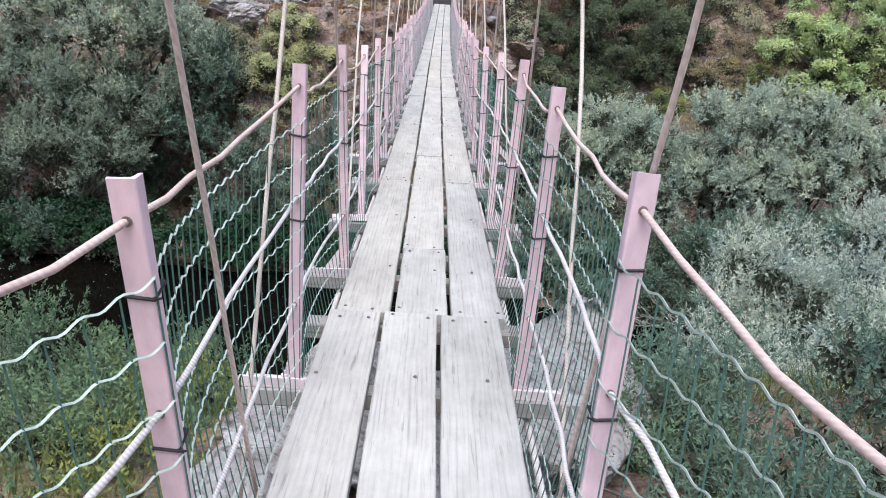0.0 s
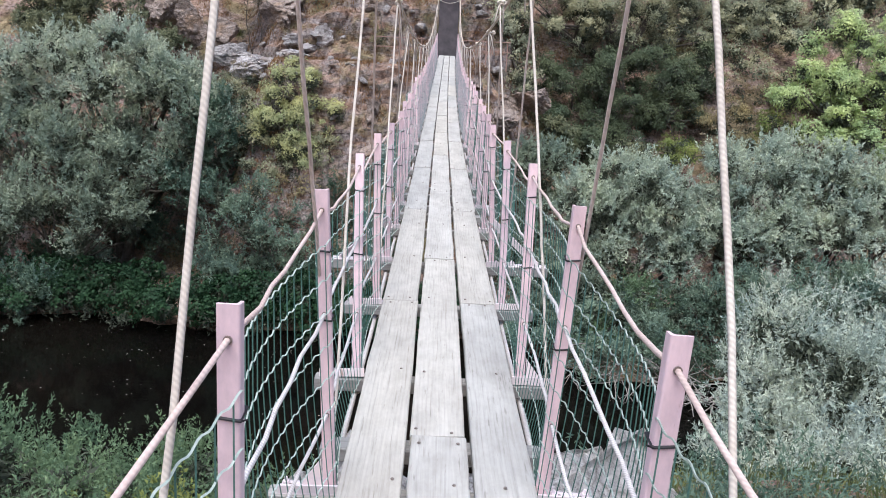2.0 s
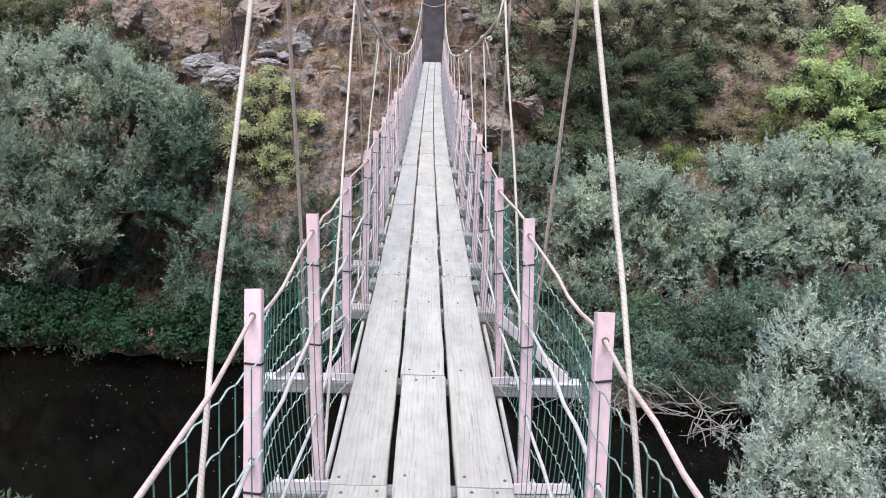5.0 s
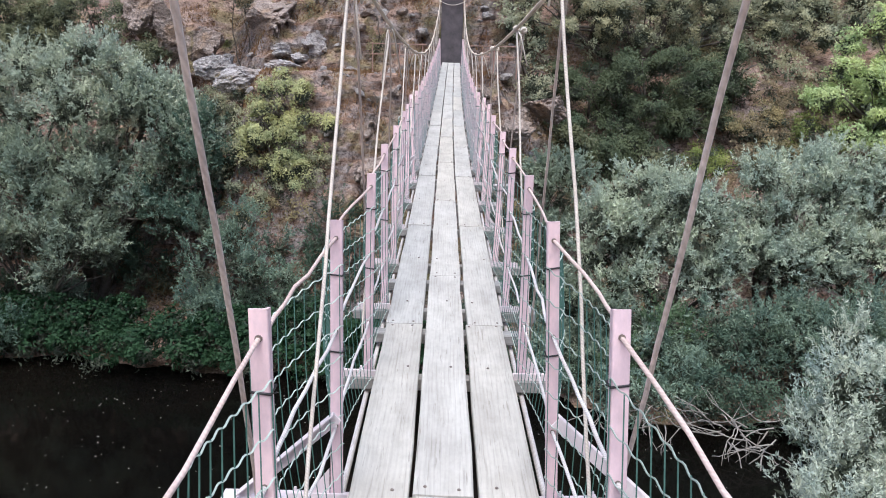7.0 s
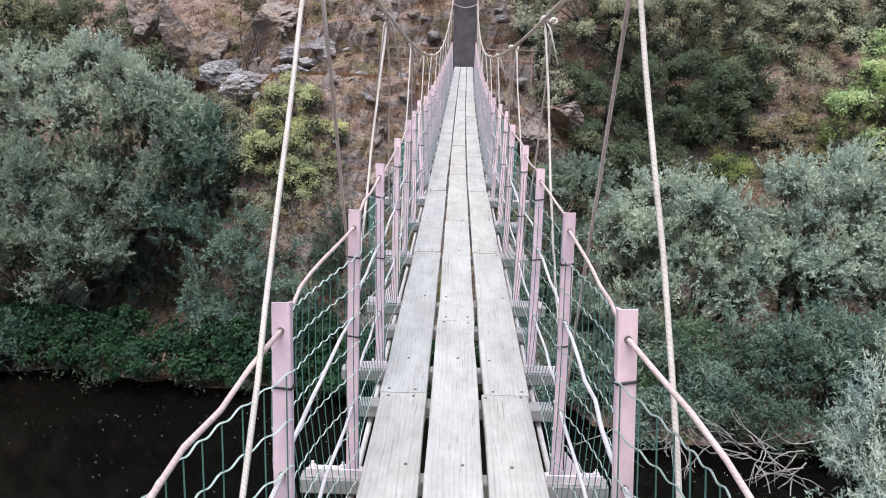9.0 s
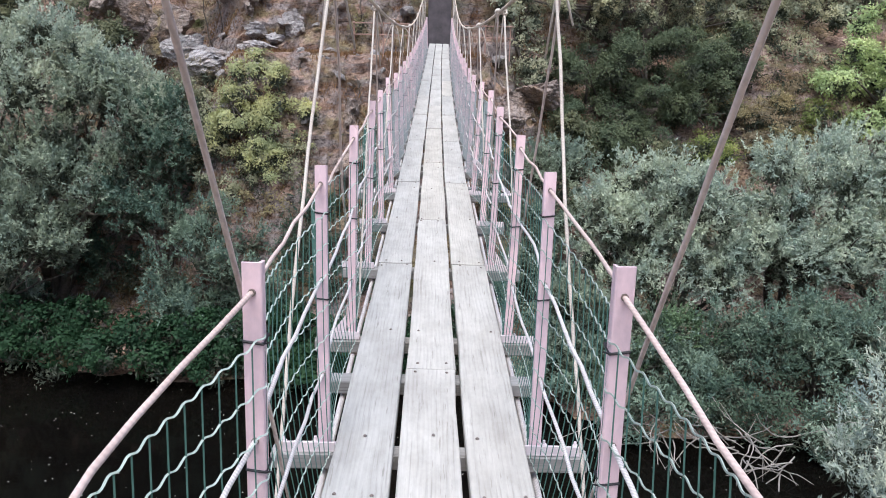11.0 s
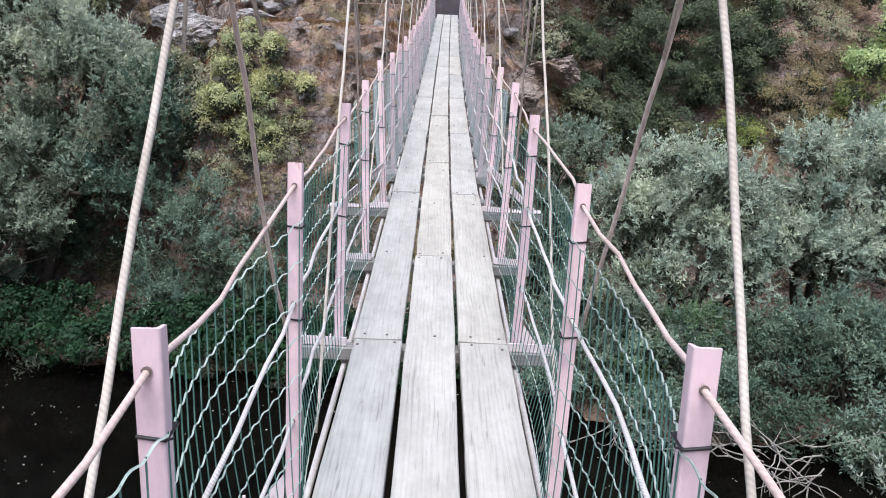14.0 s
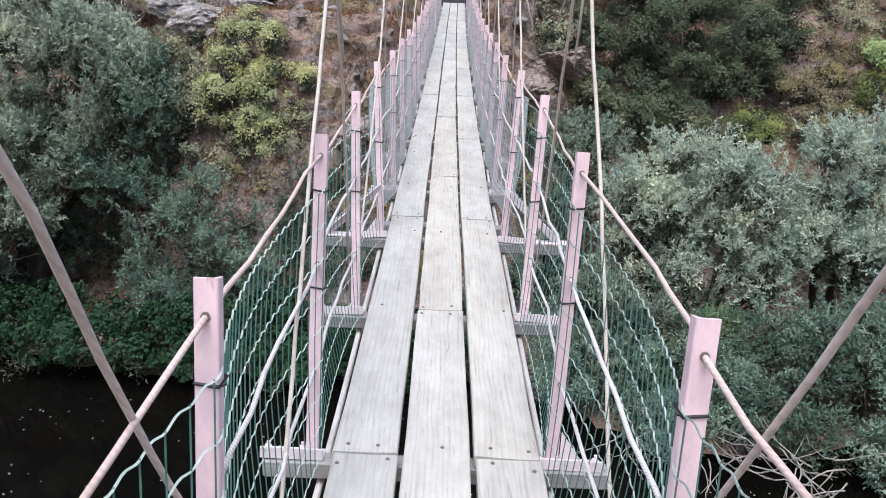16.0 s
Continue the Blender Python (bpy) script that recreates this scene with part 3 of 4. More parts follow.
def post_meshes(rng):
    """An upright of steel angle: one flange across the walk, one along it."""
    h = 0.99
    bm = bmesh.new()
    profile = ((-0.019, -0.003), (0.017, -0.003), (0.02, 0.0), (0.02, 0.026), (0.014, 0.026), (0.014, 0.007), (0.01, 0.003), (-0.019, 0.003))
    low = [bm.verts.new((x, y, 0)) for x, y in profile]
    top = [bm.verts.new((x, y, h - (0.003 if k in (3, 4) else 0.0))) for k, (x, y) in enumerate(profile)]
    for k in range(8):
        bm.faces.new((low[k], low[(k + 1) % 8], top[(k + 1) % 8], top[k]))
    bm.faces.new(top)
    bm.faces.new(low[::-1])
    bmesh.ops.bevel(bm, geom=[e for e in bm.edges if abs(e.verts[0].co.z - e.verts[1].co.z) > 0.5], offset=0.0012, segments=1, affect="EDGES")
    me = bpy.data.meshes.new("upright")
    bm.to_mesh(me)
    bm.free()
    bm = bmesh.new()
    box(bm, (0.2, 0.075, 0.008), (-0.06, 0.01, 0.004), None, 0.0015)
    box(bm, (0.2, 0.007, 0.03), (-0.06, -0.024, 0.022), None, 0.0015)
    plate = bpy.data.meshes.new("base_plate")
    bm.to_mesh(plate)
    bm.free()
    bm = bmesh.new()
    v = [bm.verts.new(p) for p in ((-0.024, 0.004, 0.007), (-0.105, 0.004, 0.007), (-0.024, 0.004, 0.115))]
    f = bm.faces.new(v)
    ext = bmesh.ops.extrude_face_region(bm, geom=[f])["geom"]
    bmesh.ops.translate(bm, verts=[g for g in ext if isinstance(g, bmesh.types.BMVert)], vec=(0, 0.006, 0))
    bmesh.ops.recalc_face_normals(bm, faces=bm.faces)
    gusset = bpy.data.meshes.new("gusset")
    bm.to_mesh(gusset)
    bm.free()
    bm = bmesh.new()
    box(bm, (0.044, 0.054, 0.005), (0.001, 0.02, 0), pose(0, 0, 0, 2, 7, 0), 0.0015)
    box(bm, (0.016, 0.003, 0.003), (0.028, -0.01, 0.002), pose(0, 0, 0, 0, -25, -30), 0.0)
    tie = bpy.data.meshes.new("cable_tie")
    bm.to_mesh(tie)
    bm.free()
    bm = bmesh.new()
    bmesh.ops.create_cone(bm, segments=10, radius1=0.0078, radius2=0.0078, depth=0.003, cap_ends=True, matrix=pose(0, -0.005, 0, 90))
    hole = bpy.data.meshes.new("rope_eye")
    bm.to_mesh(hole)
    bm.free()
    return me, plate, gusset, tie, hole


def nut_mesh():
    """A hexagon nut with the end of its threaded rod."""
    bm = bmesh.new()
    bmesh.ops.create_cone(bm, segments=6, radius1=0.0125, radius2=0.0115, depth=0.011, cap_ends=True, matrix=Matrix.Translation((0, 0, 0.0055)))
    bmesh.ops.create_cone(bm, segments=8, radius1=0.006, radius2=0.005, depth=0.014, cap_ends=True, matrix=Matrix.Translation((0, 0, 0.017)))
    me = bpy.data.meshes.new("nut")
    bm.to_mesh(me)
    bm.free()
    return me


def build_posts():
    rng = np.random.default_rng(3)
    upright, plate, gusset, tie, eye = post_meshes(rng)
    bolt, nut = bolt_mesh(), nut_mesh()
    tops = {}
    for side in (-1, 1):
        for i, y in enumerate(POST_Y):
            z = deck_z(y) - 0.044
            tx, ty, tz = POST_TOP.get((i, side), (0.4 + side * bow(y), y + 0.09, deck_z(y) + 0.945))
            x = POST_FOOT.get((i, side), 0.368) + side * bow(y)
            d = Vector((side * (tx - x), ty - y, tz - z))
            post = thing("railing_post", (side * x, y, z), "pale pink painted steel angle post on a crossbeam", "post", "railing posts of the bridge")
            post.rotation_euler = (-math.asin(d.y / d.length), math.atan2(d.x, d.z), 0)
            post.scale = (-side, 1, d.length / 0.99)
            part("upright", upright, M_POST, post)
            foot = part("base_plate", plate, M_PLATE, post, "worn pink steel foot plate")
            for bx in (-0.13, -0.06):
                part("bolt", bolt, M_BOLT, foot).location = (bx, 0.02, 0.008)
            for bx, by in ((-0.035, 0.034), (-0.1, -0.006), (-0.145, 0.03)):
                part("nut", nut, M_PLATE, foot, "pink painted hexagon nut").location = (bx, by, 0.008)
            if (i + side) % 3 == 0:
                part("gusset", gusset, M_PLATE, post)
            for hgt in (0.82, 0.545):
                part("cable_tie", tie, M_TIE, post, "black cable tie").location = (0, 0, hgt + rng.normal(0, 0.014))
            for hgt in (0.93, 0.61, 0.275):
                part("rope_eye", eye, M_BOLT, post, "rusty rope eye").location = (0, 0, hgt)
            tops[side, i] = Matrix.LocRotScale(post.location, post.rotation_euler, (1, 1, post.scale[2]))
    return tops


# top of each post, by number and side: distance out, place along the deck, height
POST_TOP = {(1, -1): (0.52, -0.1, 0.98), (1, 1): (0.4, -0.08, 0.97), (2, -1): (0.391, 0.8, 0.939), (2, 1): (0.353, 1.027, 0.936), (3, -1): (0.374, 2.082, 0.963), (3, 1): (0.363, 2.09, 0.941),
            (4, -1): (0.381, 3.151, 0.938), (4, 1): (0.377, 3.164, 0.922), (5, -1): (0.402, 4.491, 0.839), (5, 1): (0.374, 4.337, 0.856),
            (6, -1): (0.388, 5.348, 0.823), (6, 1): (0.352, 5.457, 0.803), (7, -1): (0.372, 6.377, 0.766), (7, 1): (0.32, 6.313, 0.793),
            (8, -1): (0.351, 7.395, 0.746), (8, 1): (0.354, 7.391, 0.755), (9, -1): (0.377, 8.528, 0.727), (9, 1): (0.376, 8.543, 0.72),
            (10, -1): (0.378, 9.652, 0.712), (10, 1): (0.394, 9.624, 0.69), (11, -1): (0.381, 10.85, 0.707), (11, 1): (0.394, 10.82, 0.692),
            (12, -1): (0.416, 12.087, 0.664), (12, 1): (0.423, 12.053, 0.686), (13, -1): (0.425, 13.3, 0.67), (13, 1): (0.425, 13.25, 0.66)}
POST_FOOT = {(2, -1): 0.36, (2, 1): 0.3, (3, -1): 0.39, (3, 1): 0.332, (4, -1): 0.352, (4, 1): 0.345, (10, -1): 0.38, (11, -1): 0.398, (12, -1): 0.39, (12, 1): 0.385}
TOPS = build_posts()


def long_line(side, height, sag, bulge, rng, seg=7, out=0.0):
    pts = []
    for i in range(len(POST_Y) - 1):
        a, b = TOPS[side, i] @ Vector((0, 0, height)), TOPS[side, i + 1] @ Vector((0, 0, height))
        s, g = sag * rng.uniform(0.45, 1.5), bulge * rng.uniform(0.3, 1.6)
        for k in range(seg):
            u = k / seg
            p = a.lerp(b, u)
            w = 4 * u * (1 - u)
            j = rng.normal(0, 0.0032, 2) * (k > 0)
            pts.append((p.x + side * (w * g + out) + j[0], p.y, p.z - w * s + j[1]))
    pts.append(tuple(b))
    return pts


def build_ropes():
    rng = np.random.default_rng(8)
    for side in (-1, 1):
        for height, r, mat, label, sag in ((0.93, 0.0057, M_ROPE, "pinkish steel handrail rope threaded through the posts", 0.065),
                                           (0.61, 0.0062, M_WHITE_ROPE, "white braided rope strung between the posts", 0.03),
                                           (0.275, 0.006, M_WHITE_ROPE, "white braided rope low between the posts", 0.03)):
            name = "handrail_rope" if height > 0.8 else "side_rope"
            ob = part(name, tube_mesh(name, [(long_line(side, height, sag, 0.04 if height > 0.8 else 0.02, rng), r)]), mat, smooth=True)
            tagged(ob, label, "rope", "ropes along the railing")
        pts = [(bow(y) + side * 0.372, y, deck_z(y) - 0.135 + 0.01 * math.sin(y * 2.1)) for y in np.arange(-2.5, END_Y, 0.25)]
        tagged(part("deck_cable", tube_mesh("deck_cable", [(pts, 0.012)], 8), M_WHITE_ROPE, smooth=True), "thick white braided cable under the crossbeams", "cable", "deck cables")
        ys = np.concatenate((np.arange(-2.5, END_Y + 0.3, 0.5), [36.0, 38.5, 41.0]))
        pts = [(side * cable_x(y) + 0.01 + bow(min(y, END_Y)), y, cable_z(min(y, 36)) + max(0, y - 36) * 0.5) for y in ys]
        tagged(part("main_cable", tube_mesh("main_cable", [(pts, 0.0105)], 8), M_MAIN, smooth=True), "beige main suspension cable dipping to mid-span", "cable", "main cables")


build_ropes()

NODES = [0.6, 2.45, 4.8, 6.72, 8.93]
while NODES[-1] < 29.5:
    NODES.append(NODES[-1] + 2.2)


def knot_lines(x, y, z, rng):
    lines = []
    for k in range(3):
        a = np.linspace(0, 6.6, 12)
        r = 0.0125 + 0.0025 * k
        lines.append(([(x + r * math.cos(w + k), y + 0.012 * (k - 1) + 0.006 * math.sin(2 * w), z + r * math.sin(w + k)) for w in a], 0.006))
    for _ in range(1):
        d = rng.normal(0, 0.03, 3)
        lines.append(([(x, y, z), (x + d[0] * 0.5, y + d[1], z - 0.04), (x + d[0] * 1.4, y + d[1] * 2.5, z - rng.uniform(0.12, 0.36))], (0.006, 0.005, 0.004)))
    return lines


# hangers near the start, by node, way along the deck and side: foot (out, along) and top (out, along)
HANGER = {(0.6, 1, 1): (0.358, 1.462, 0.366, 0.498), (0.6, 1, -1): (0.389, 1.558, 0.383, 0.421), (2.45, -1, 1): (0.383, 1.417, 0.395, 2.554),
          (2.45, -1, -1): (0.442, 1.576, 0.34, 2.28), (2.45, 1, 1): (0.445, 3.714, 0.357, 2.487), (2.45, 1, -1): (0.4, 3.642, 0.368, 2.349),
          (4.8, -1, 1): (0.439, 3.667, 0.305, 4.646), (4.8, -1, -1): (0.392, 3.542, 0.418, 4.817), (4.8, 1, 1): (0.409, 5.784, 0.385, 4.871),
          (4.8, 1, -1): (0.477, 5.815, 0.355, 4.707), (6.72, -1, 1): (0.438, 5.806, 0.336, 6.648), (6.72, -1, -1): (0.375, 5.478, 0.387, 6.929),
          (6.72, 1, 1): (0.489, 8.155, 0.361, 6.649), (6.72, 1, -1): (0.443, 8.194, 0.363, 6.774), (8.93, -1, 1): (0.467, 7.966, 0.392, 8.892),
          (8.93, -1, -1): (0.457, 7.954, 0.379, 8.945), (8.93, 1, 1): (0.402, 10.012, 0.446, 8.977), (8.93, 1, -1): (0.437, 10.064, 0.38, 8.881),
          (11.13, -1, 1): (0.481, 10.218, 0.423, 11.206), (11.13, -1, -1): (0.4, 10.083, 0.391, 11.149)}


def build_hangers():
    rng = np.random.default_rng(21)
    for side in (-1, 1):
        for n in NODES:
            for way in (-1, 1):
                xb, yb, xt, yt = HANGER.get((round(n, 2), way, side), (0.445, n + way * 1.05, cable_x(n), n + way * 0.04))
                xb, xt = side * xb + bow(yb), side * xt + bow(yt)
                zb, zt = deck_z(yb) - 0.12, cable_z(yt)
                wob = rng.normal(0, 0.0012, (2, 17)) + rng.normal(0, 0.007, (2, 1)) * np.sin(np.linspace(0, math.pi, 17)) + rng.normal(0, 0.0035, (2, 1)) * np.sin(np.linspace(0, 3 * math.pi, 17))
                wob[:, 0] = wob[:, -1] = 0
                local = [((xt - xb) * t + a, (yt - yb) * t + q, (zt - zb) * t) for t, a, q in zip(np.linspace(0, 1, 17), *wob)]
                h = thing("hanger_rope", (xb, yb, zb), "grey-beige hanger rope from the main cable to the deck", "rope", "hanger ropes")
                part("line", tube_mesh("line", [(local, 0.0056 if way > 0 else 0.0061)]), M_STEEL_HANGER if way > 0 else M_HANGER, h, smooth=True)
                part("knot", tube_mesh("knot", knot_lines(*local[-1], rng), 5), M_HANGER, h, smooth=True)


build_hangers()


def long_pull(y):
    """How far the long crossbeams push the netting out at this place."""
    return max(max(0.0, 1 - abs(y - POST_Y[i]) / 1.7) for i in LONG) ** 1.2


def net_point(side, y, h):
    """h from 0 at the lower edge to 1 at the upper edge; at each post the wires lie on its inner face."""
    pull = long_pull(y)
    j = max(k for k in range(len(POST_Y) - 1) if POST_Y[k] <= y + 1e-6)
    u = (y - POST_Y[j]) / (POST_Y[j + 1] - POST_Y[j])
    w = 4 * u * (1 - u)
    g = 0.5 + 0.5 * math.sin(j * 2.4 + side)
    f = Vector((0, 0, 0.0 + 0.84 * h))
    p = (TOPS[side, j] @ f).lerp(TOPS[side, j + 1] @ f, u)
    out = w * (0.03 + (0.085 if side < 0 else 0.06) * (0.5 + 0.6 * g) * h + 0.03 * math.sin(h * math.pi)) + 0.06 * pull * w
    return (p.x + side * (out - 0.027 + 0.004 * h), p.y, p.z - w * h * (0.03 + 0.05 * g))


def build_nets():
    for side in (-1, 1):
        net = thing("wire_netting", (0, 0, 0), "green wavy wire netting tied along the railing posts", "netting", "netting along the bridge")
        ys = np.arange(POST_Y[0], 14.0, 0.0092)
        far = np.arange(14.0, POST_Y[-1] - 0.05, 0.05)
        rows = 9
        for r in range(rows):
            h = r / (rows - 1)
            pts = []
            for k, y in enumerate(ys):
                x, yy, z = net_point(side, y, h)
                pts.append((x, yy, z + 0.0042 * math.sin(k * math.pi / 3)))
            pts += [net_point(side, y, h) for y in far]
            part("wavy_wire", tube_mesh("wavy_wire", [(pts, 0.0023)], 3), M_WAVY, net)
        for y0, y1, step, r, mat, label in ((POST_Y[0] + 0.03, 13.2, 0.052, 0.0019, M_GREEN, "thin dark green upright wires"),
                                            (13.2, POST_Y[-1] - 0.1, 0.03, 0.0028, M_GREYWIRE, "thin grey upright wires of the farther stretch")):
            lines = [([net_point(side, y, h) for h in (0, 0.25, 0.5, 0.75, 1)], r) for y in np.arange(y0, y1, step)]
            tagged(part("upright_wire", tube_mesh("upright_wire", lines, 3), mat, net, label), kind="stuff")


build_nets()

# ---- far end of the bridge ----


def build_far_end():
    gate = thing("end_pylon", (bow(END_Y), END_Y + 0.4, 0), "dark weathered concrete slab at the far bridge end", "pylon")
    bm = bmesh.new()
    box(bm, (0.78, 0.5, 6.0), (0, 0, 2.6), None, 0.03)
    part("slab", bm, M_DARK, gate)
    for z in (2.5, 3.2):
        pts = [(-0.42 + 0.84 * u, -0.32, z - 0.12 * math.sin(u * math.pi)) for u in np.linspace(0, 1, 11)]
        part("cross_rope", tube_mesh("cross_rope", [(pts, 0.012)]), M_HANGER, gate, smooth=True)
    for s in (-1, 1):
        rail = thing("path_railing", (s * 1.75, 34.3, 0), "low rusty red railing beside the path", "railing", "path railings")
        for x in (-1.0, 0.0, 0.85):
            bm = bmesh.new()
            box(bm, (0.045, 0.045, 1.2), (x, 0, 0.42), None, 0.006)
            part("post", bm, M_RAIL, rail)
        for z in (0.98, 0.6):
            bm = bmesh.new()
            box(bm, (2.05, 0.03, 0.035), (-0.05, -0.039, z), None, 0.006)
            part("rail", bm, M_RAIL, rail)


build_far_end()


def rock_mesh(rng, size, sharp=16, sub=4):
    """A broken block: a ball cut by random planes, then roughened."""
    bm = bmesh.new()
    bmesh.ops.create_icosphere(bm, subdivisions=sub, radius=1)
    cuts = [(unit(rng.normal(size=3)), rng.uniform(0.32, 0.78)) for _ in range(sharp)]
    off = Vector(rng.uniform(0, 50, 3))
    for v in bm.verts:
        p = np.array(v.co)
        for n, d in cuts:
            e = p @ n - d
            if e > 0:
                p = p - n * e * 0.97
        p = p * (1.3 + 0.16 * noise.fractal(Vector(p * 2.6) + off, 0.55, 2.2, 6) - 0.14 * noise.cell(Vector((p[0] * 2.6 + p[2], p[1] * 2.6, p[2] * 5.0)) + off) - 0.08 * noise.cell(Vector((p[0] * 6, p[1] * 6, p[2] * 9.0)) + off))
        v.co = p * np.array(size)
    me = bpy.data.meshes.new("rock")
    bm.to_mesh(me)
    bm.free()
    return me


def build_rocks():
    rng = np.random.default_rng(31)
    spots = [((-10.9, 36.6, 1.0), (0.95, 0.8, 1.3)), ((-9.5, 36.7, 0.9), (0.8, 0.7, 0.9)), ((-12.2, 37.4, 1.9), (1.0, 0.8, 1.1)),
             ((-7.5, 34.3, -0.35), (1.15, 0.7, 0.7)), ((-6.0, 34.9, 0.0), (1.1, 0.7, 0.4)), ((-5.0, 36.2, 1.0), (1.0, 0.8, 0.9)),
             ((-4.0, 33.2, -1.0), (1.2, 0.6, 0.8)), ((-7.2, 36.9, 1.9), (1.6, 0.9, 0.9)), ((-2.9, 33.0, -1.9), (0.9, 0.6, 1.0)),
             ((-5.6, 32.7, -2.2), (1.0, 0.6, 0.8)), ((-3.4, 36.8, 1.7), (1.1, 0.7, 1.0)), ((-9.0, 35.2, -0.1), (0.9, 0.6, 0.5)),
             ((-2.2, 31.9, -3.3), (1.1, 0.7, 0.9)), ((2.6, 32.6, -2.0), (1.1, 0.7, 0.7)), ((3.6, 33.0, -1.2), (1.0, 0.7, 0.5)),
             ((1.8, 31.5, -3.9), (1.0, 0.7, 0.8)), ((-5.9, 38.2, 3.4), (1.6, 0.9, 1.1)), ((-9.2, 38.6, 3.9), (1.5, 0.9, 1.2)), ((-0.8, 32.3, -2.6), (0.9, 0.6, 0.9)),
             ((-6.3, 35.5, 0.65), (0.5, 0.4, 0.4)), ((-4.9, 35.6, 0.85), (0.42, 0.4, 0.5)), ((-5.6, 35.5, 0.3), (0.6, 0.4, 0.25)), ((2.7, 32.9, -1.4), (0.7, 0.5, 0.3))]
    for k, (c, s) in enumerate(spots):
        me = rock_mesh(rng, s, sub=5)
        ob = part("rock_outcrop", me, M_GREY_ROCK if k in (3, 4, 5, 11, 19, 20, 21) else M_ROCK)
        ob.matrix_basis = pose(*c, *rng.uniform(-14, 14, 2), rng.uniform(0, 360))
        tagged(ob, "pale grey rock slab on the far slope" if k in (3, 4, 5, 11, 19, 20, 21) else "brown-grey schist outcrop on the far slope", "rock", "rock outcrops")
    small = [rock_mesh(rng, (1.0, 0.8, 0.7), sub=3) for _ in range(5)]
    for k in range(110):
        x, y, s = rng.uniform(-9.5, 4.5), rng.uniform(31.4, 36.8), 0.08 + 0.26 * rng.random() ** 2
        if abs(x) < 0.9 and y > 33:
            continue
        ob = part("loose_rock", small[k % 5], M_GREY_ROCK if k % 5 > 1 else M_ROCK)
        ob.matrix_basis = pose(x, y - 0.15, ground_z(x, y) + 0.3 * s, *rng.uniform(-25, 25, 2), rng.uniform(0, 360)) @ Matrix.Scale(s, 4)
        tagged(ob, "loose grey-brown stone on the far slope", "rock", "loose rocks on the far slope")
    for x, y, s in ((-0.9, 4.4, (0.6, 1.0, 0.5)), (-0.6, 6.6, (1.0, 0.8, 0.6)), (1.2, 5.0, (0.8, 1.1, 0.6)), (0.9, 7.0, (1.0, 0.8, 0.5)), (-0.9, 2.8, (0.6, 1.0, 0.5)),
                    (1.2, 3.1, (0.8, 1.0, 0.5)), (-1.1, 7.6, (0.6, 0.5, 0.45)), (0.1, 4.6, (1.0, 1.2, 0.5))):
        ob = part("bank_rock", rock_mesh(rng, s), M_BANK_ROCK)
        ob.matrix_basis = pose(x, y, ground_z(x, y) + 0.12, *rng.uniform(-10, 10, 2), rng.uniform(0, 360))
        tagged(ob, "pale grey boulder on the bank below the bridge", "rock", "bank rocks")


build_rocks()

# ---- trees and shrubs ----


def tree(seed, label, name, leaves_mat, blobs, per=120, length=0.115, width=0.042, spray=0.3, lift=0.6, feather=True, r0=0.1, heads_size=0.6, dense=1.0, group="trees on the far bank", category="tree"):
    rng = np.random.default_rng(seed)
    c = np.mean([b[0] for b in blobs], 0)
    fx, fy = c[0], c[1] + 0.3
    root = np.array((fx, fy, max(ground_z(fx, fy), WATER_Z - 0.2)))
    t = thing(name, tuple(root), label, category, group)
    loc = [(tuple(np.subtract(b[0], root)), b[1]) for b in blobs]
    heads, skin = [], 0.0
    for p, r in loc:
        p, r = np.array(p), 0.95 * np.array(r, float)
        girth = (r[0] * r[1] + r[1] * r[2] + r[0] * r[2]) / 3
        skin += 9.0 * girth
        m = int(round(4 + 1.6 * girth / heads_size ** 2))
        for k in range(m):
            z = 1 - 1.6 * (k + 0.5) / m
            a = 2.39996 * k + seed
            d = np.array((math.cos(a) * math.sqrt(1 - z * z), math.sin(a) * math.sqrt(1 - z * z), z)) + rng.normal(0, 0.18, 3)
            q = heads_size * rng.uniform(0.55, 1.25)
            heads.append((tuple(p + d * np.maximum(r * rng.uniform(0.88, 1.14) - 0.45 * q, 0.15 * r)), (q * rng.uniform(0.8, 1.1), q, q * rng.uniform(0.85, 1.25))))
    puffs = int(dense * skin * 0.68 / spray ** 2)
    part("trunk", tube_mesh("trunk", limb_lines(rng, (0, 0, 0), loc, r0), 6), M_BARK, t, smooth=True)
    crown, twigs = crown_mesh(rng, heads, puffs, per, length, width, spray, lift, feather)
    part("crown", crown, leaves_mat, t)
    tagged(part("inner_growth", twigs, M_TWIG_SHADE, t, "inner twigs and leaves, coloured dark for the shade within the crown"), kind="stuff")
    return t


WIL = "grey-green willow with feathery upright shoots over the water"
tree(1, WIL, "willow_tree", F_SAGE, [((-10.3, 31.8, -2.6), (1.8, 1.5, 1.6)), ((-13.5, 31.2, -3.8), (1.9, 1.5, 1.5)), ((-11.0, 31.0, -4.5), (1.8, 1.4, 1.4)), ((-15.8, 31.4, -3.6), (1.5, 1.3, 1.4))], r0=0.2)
# top of the same crown, lit from above by its paler leaf colour
tree(31, "upper part of the willow crown, leaves paled for sky light", "willow_tree", F_SKYLIT, [((-15.2, 32.7, -1.4), (1.8, 1.5, 1.8)), ((-12.6, 32.5, -1.1), (2.1, 1.7, 1.75)), ((-10.4, 32.4, -1.5), (1.5, 1.3, 1.3)), ((-18.0, 32.7, -1.9), (2.0, 1.6, 2.0)), ((-9.0, 32.3, -2.4), (0.9, 0.8, 0.9))], r0=0.2)
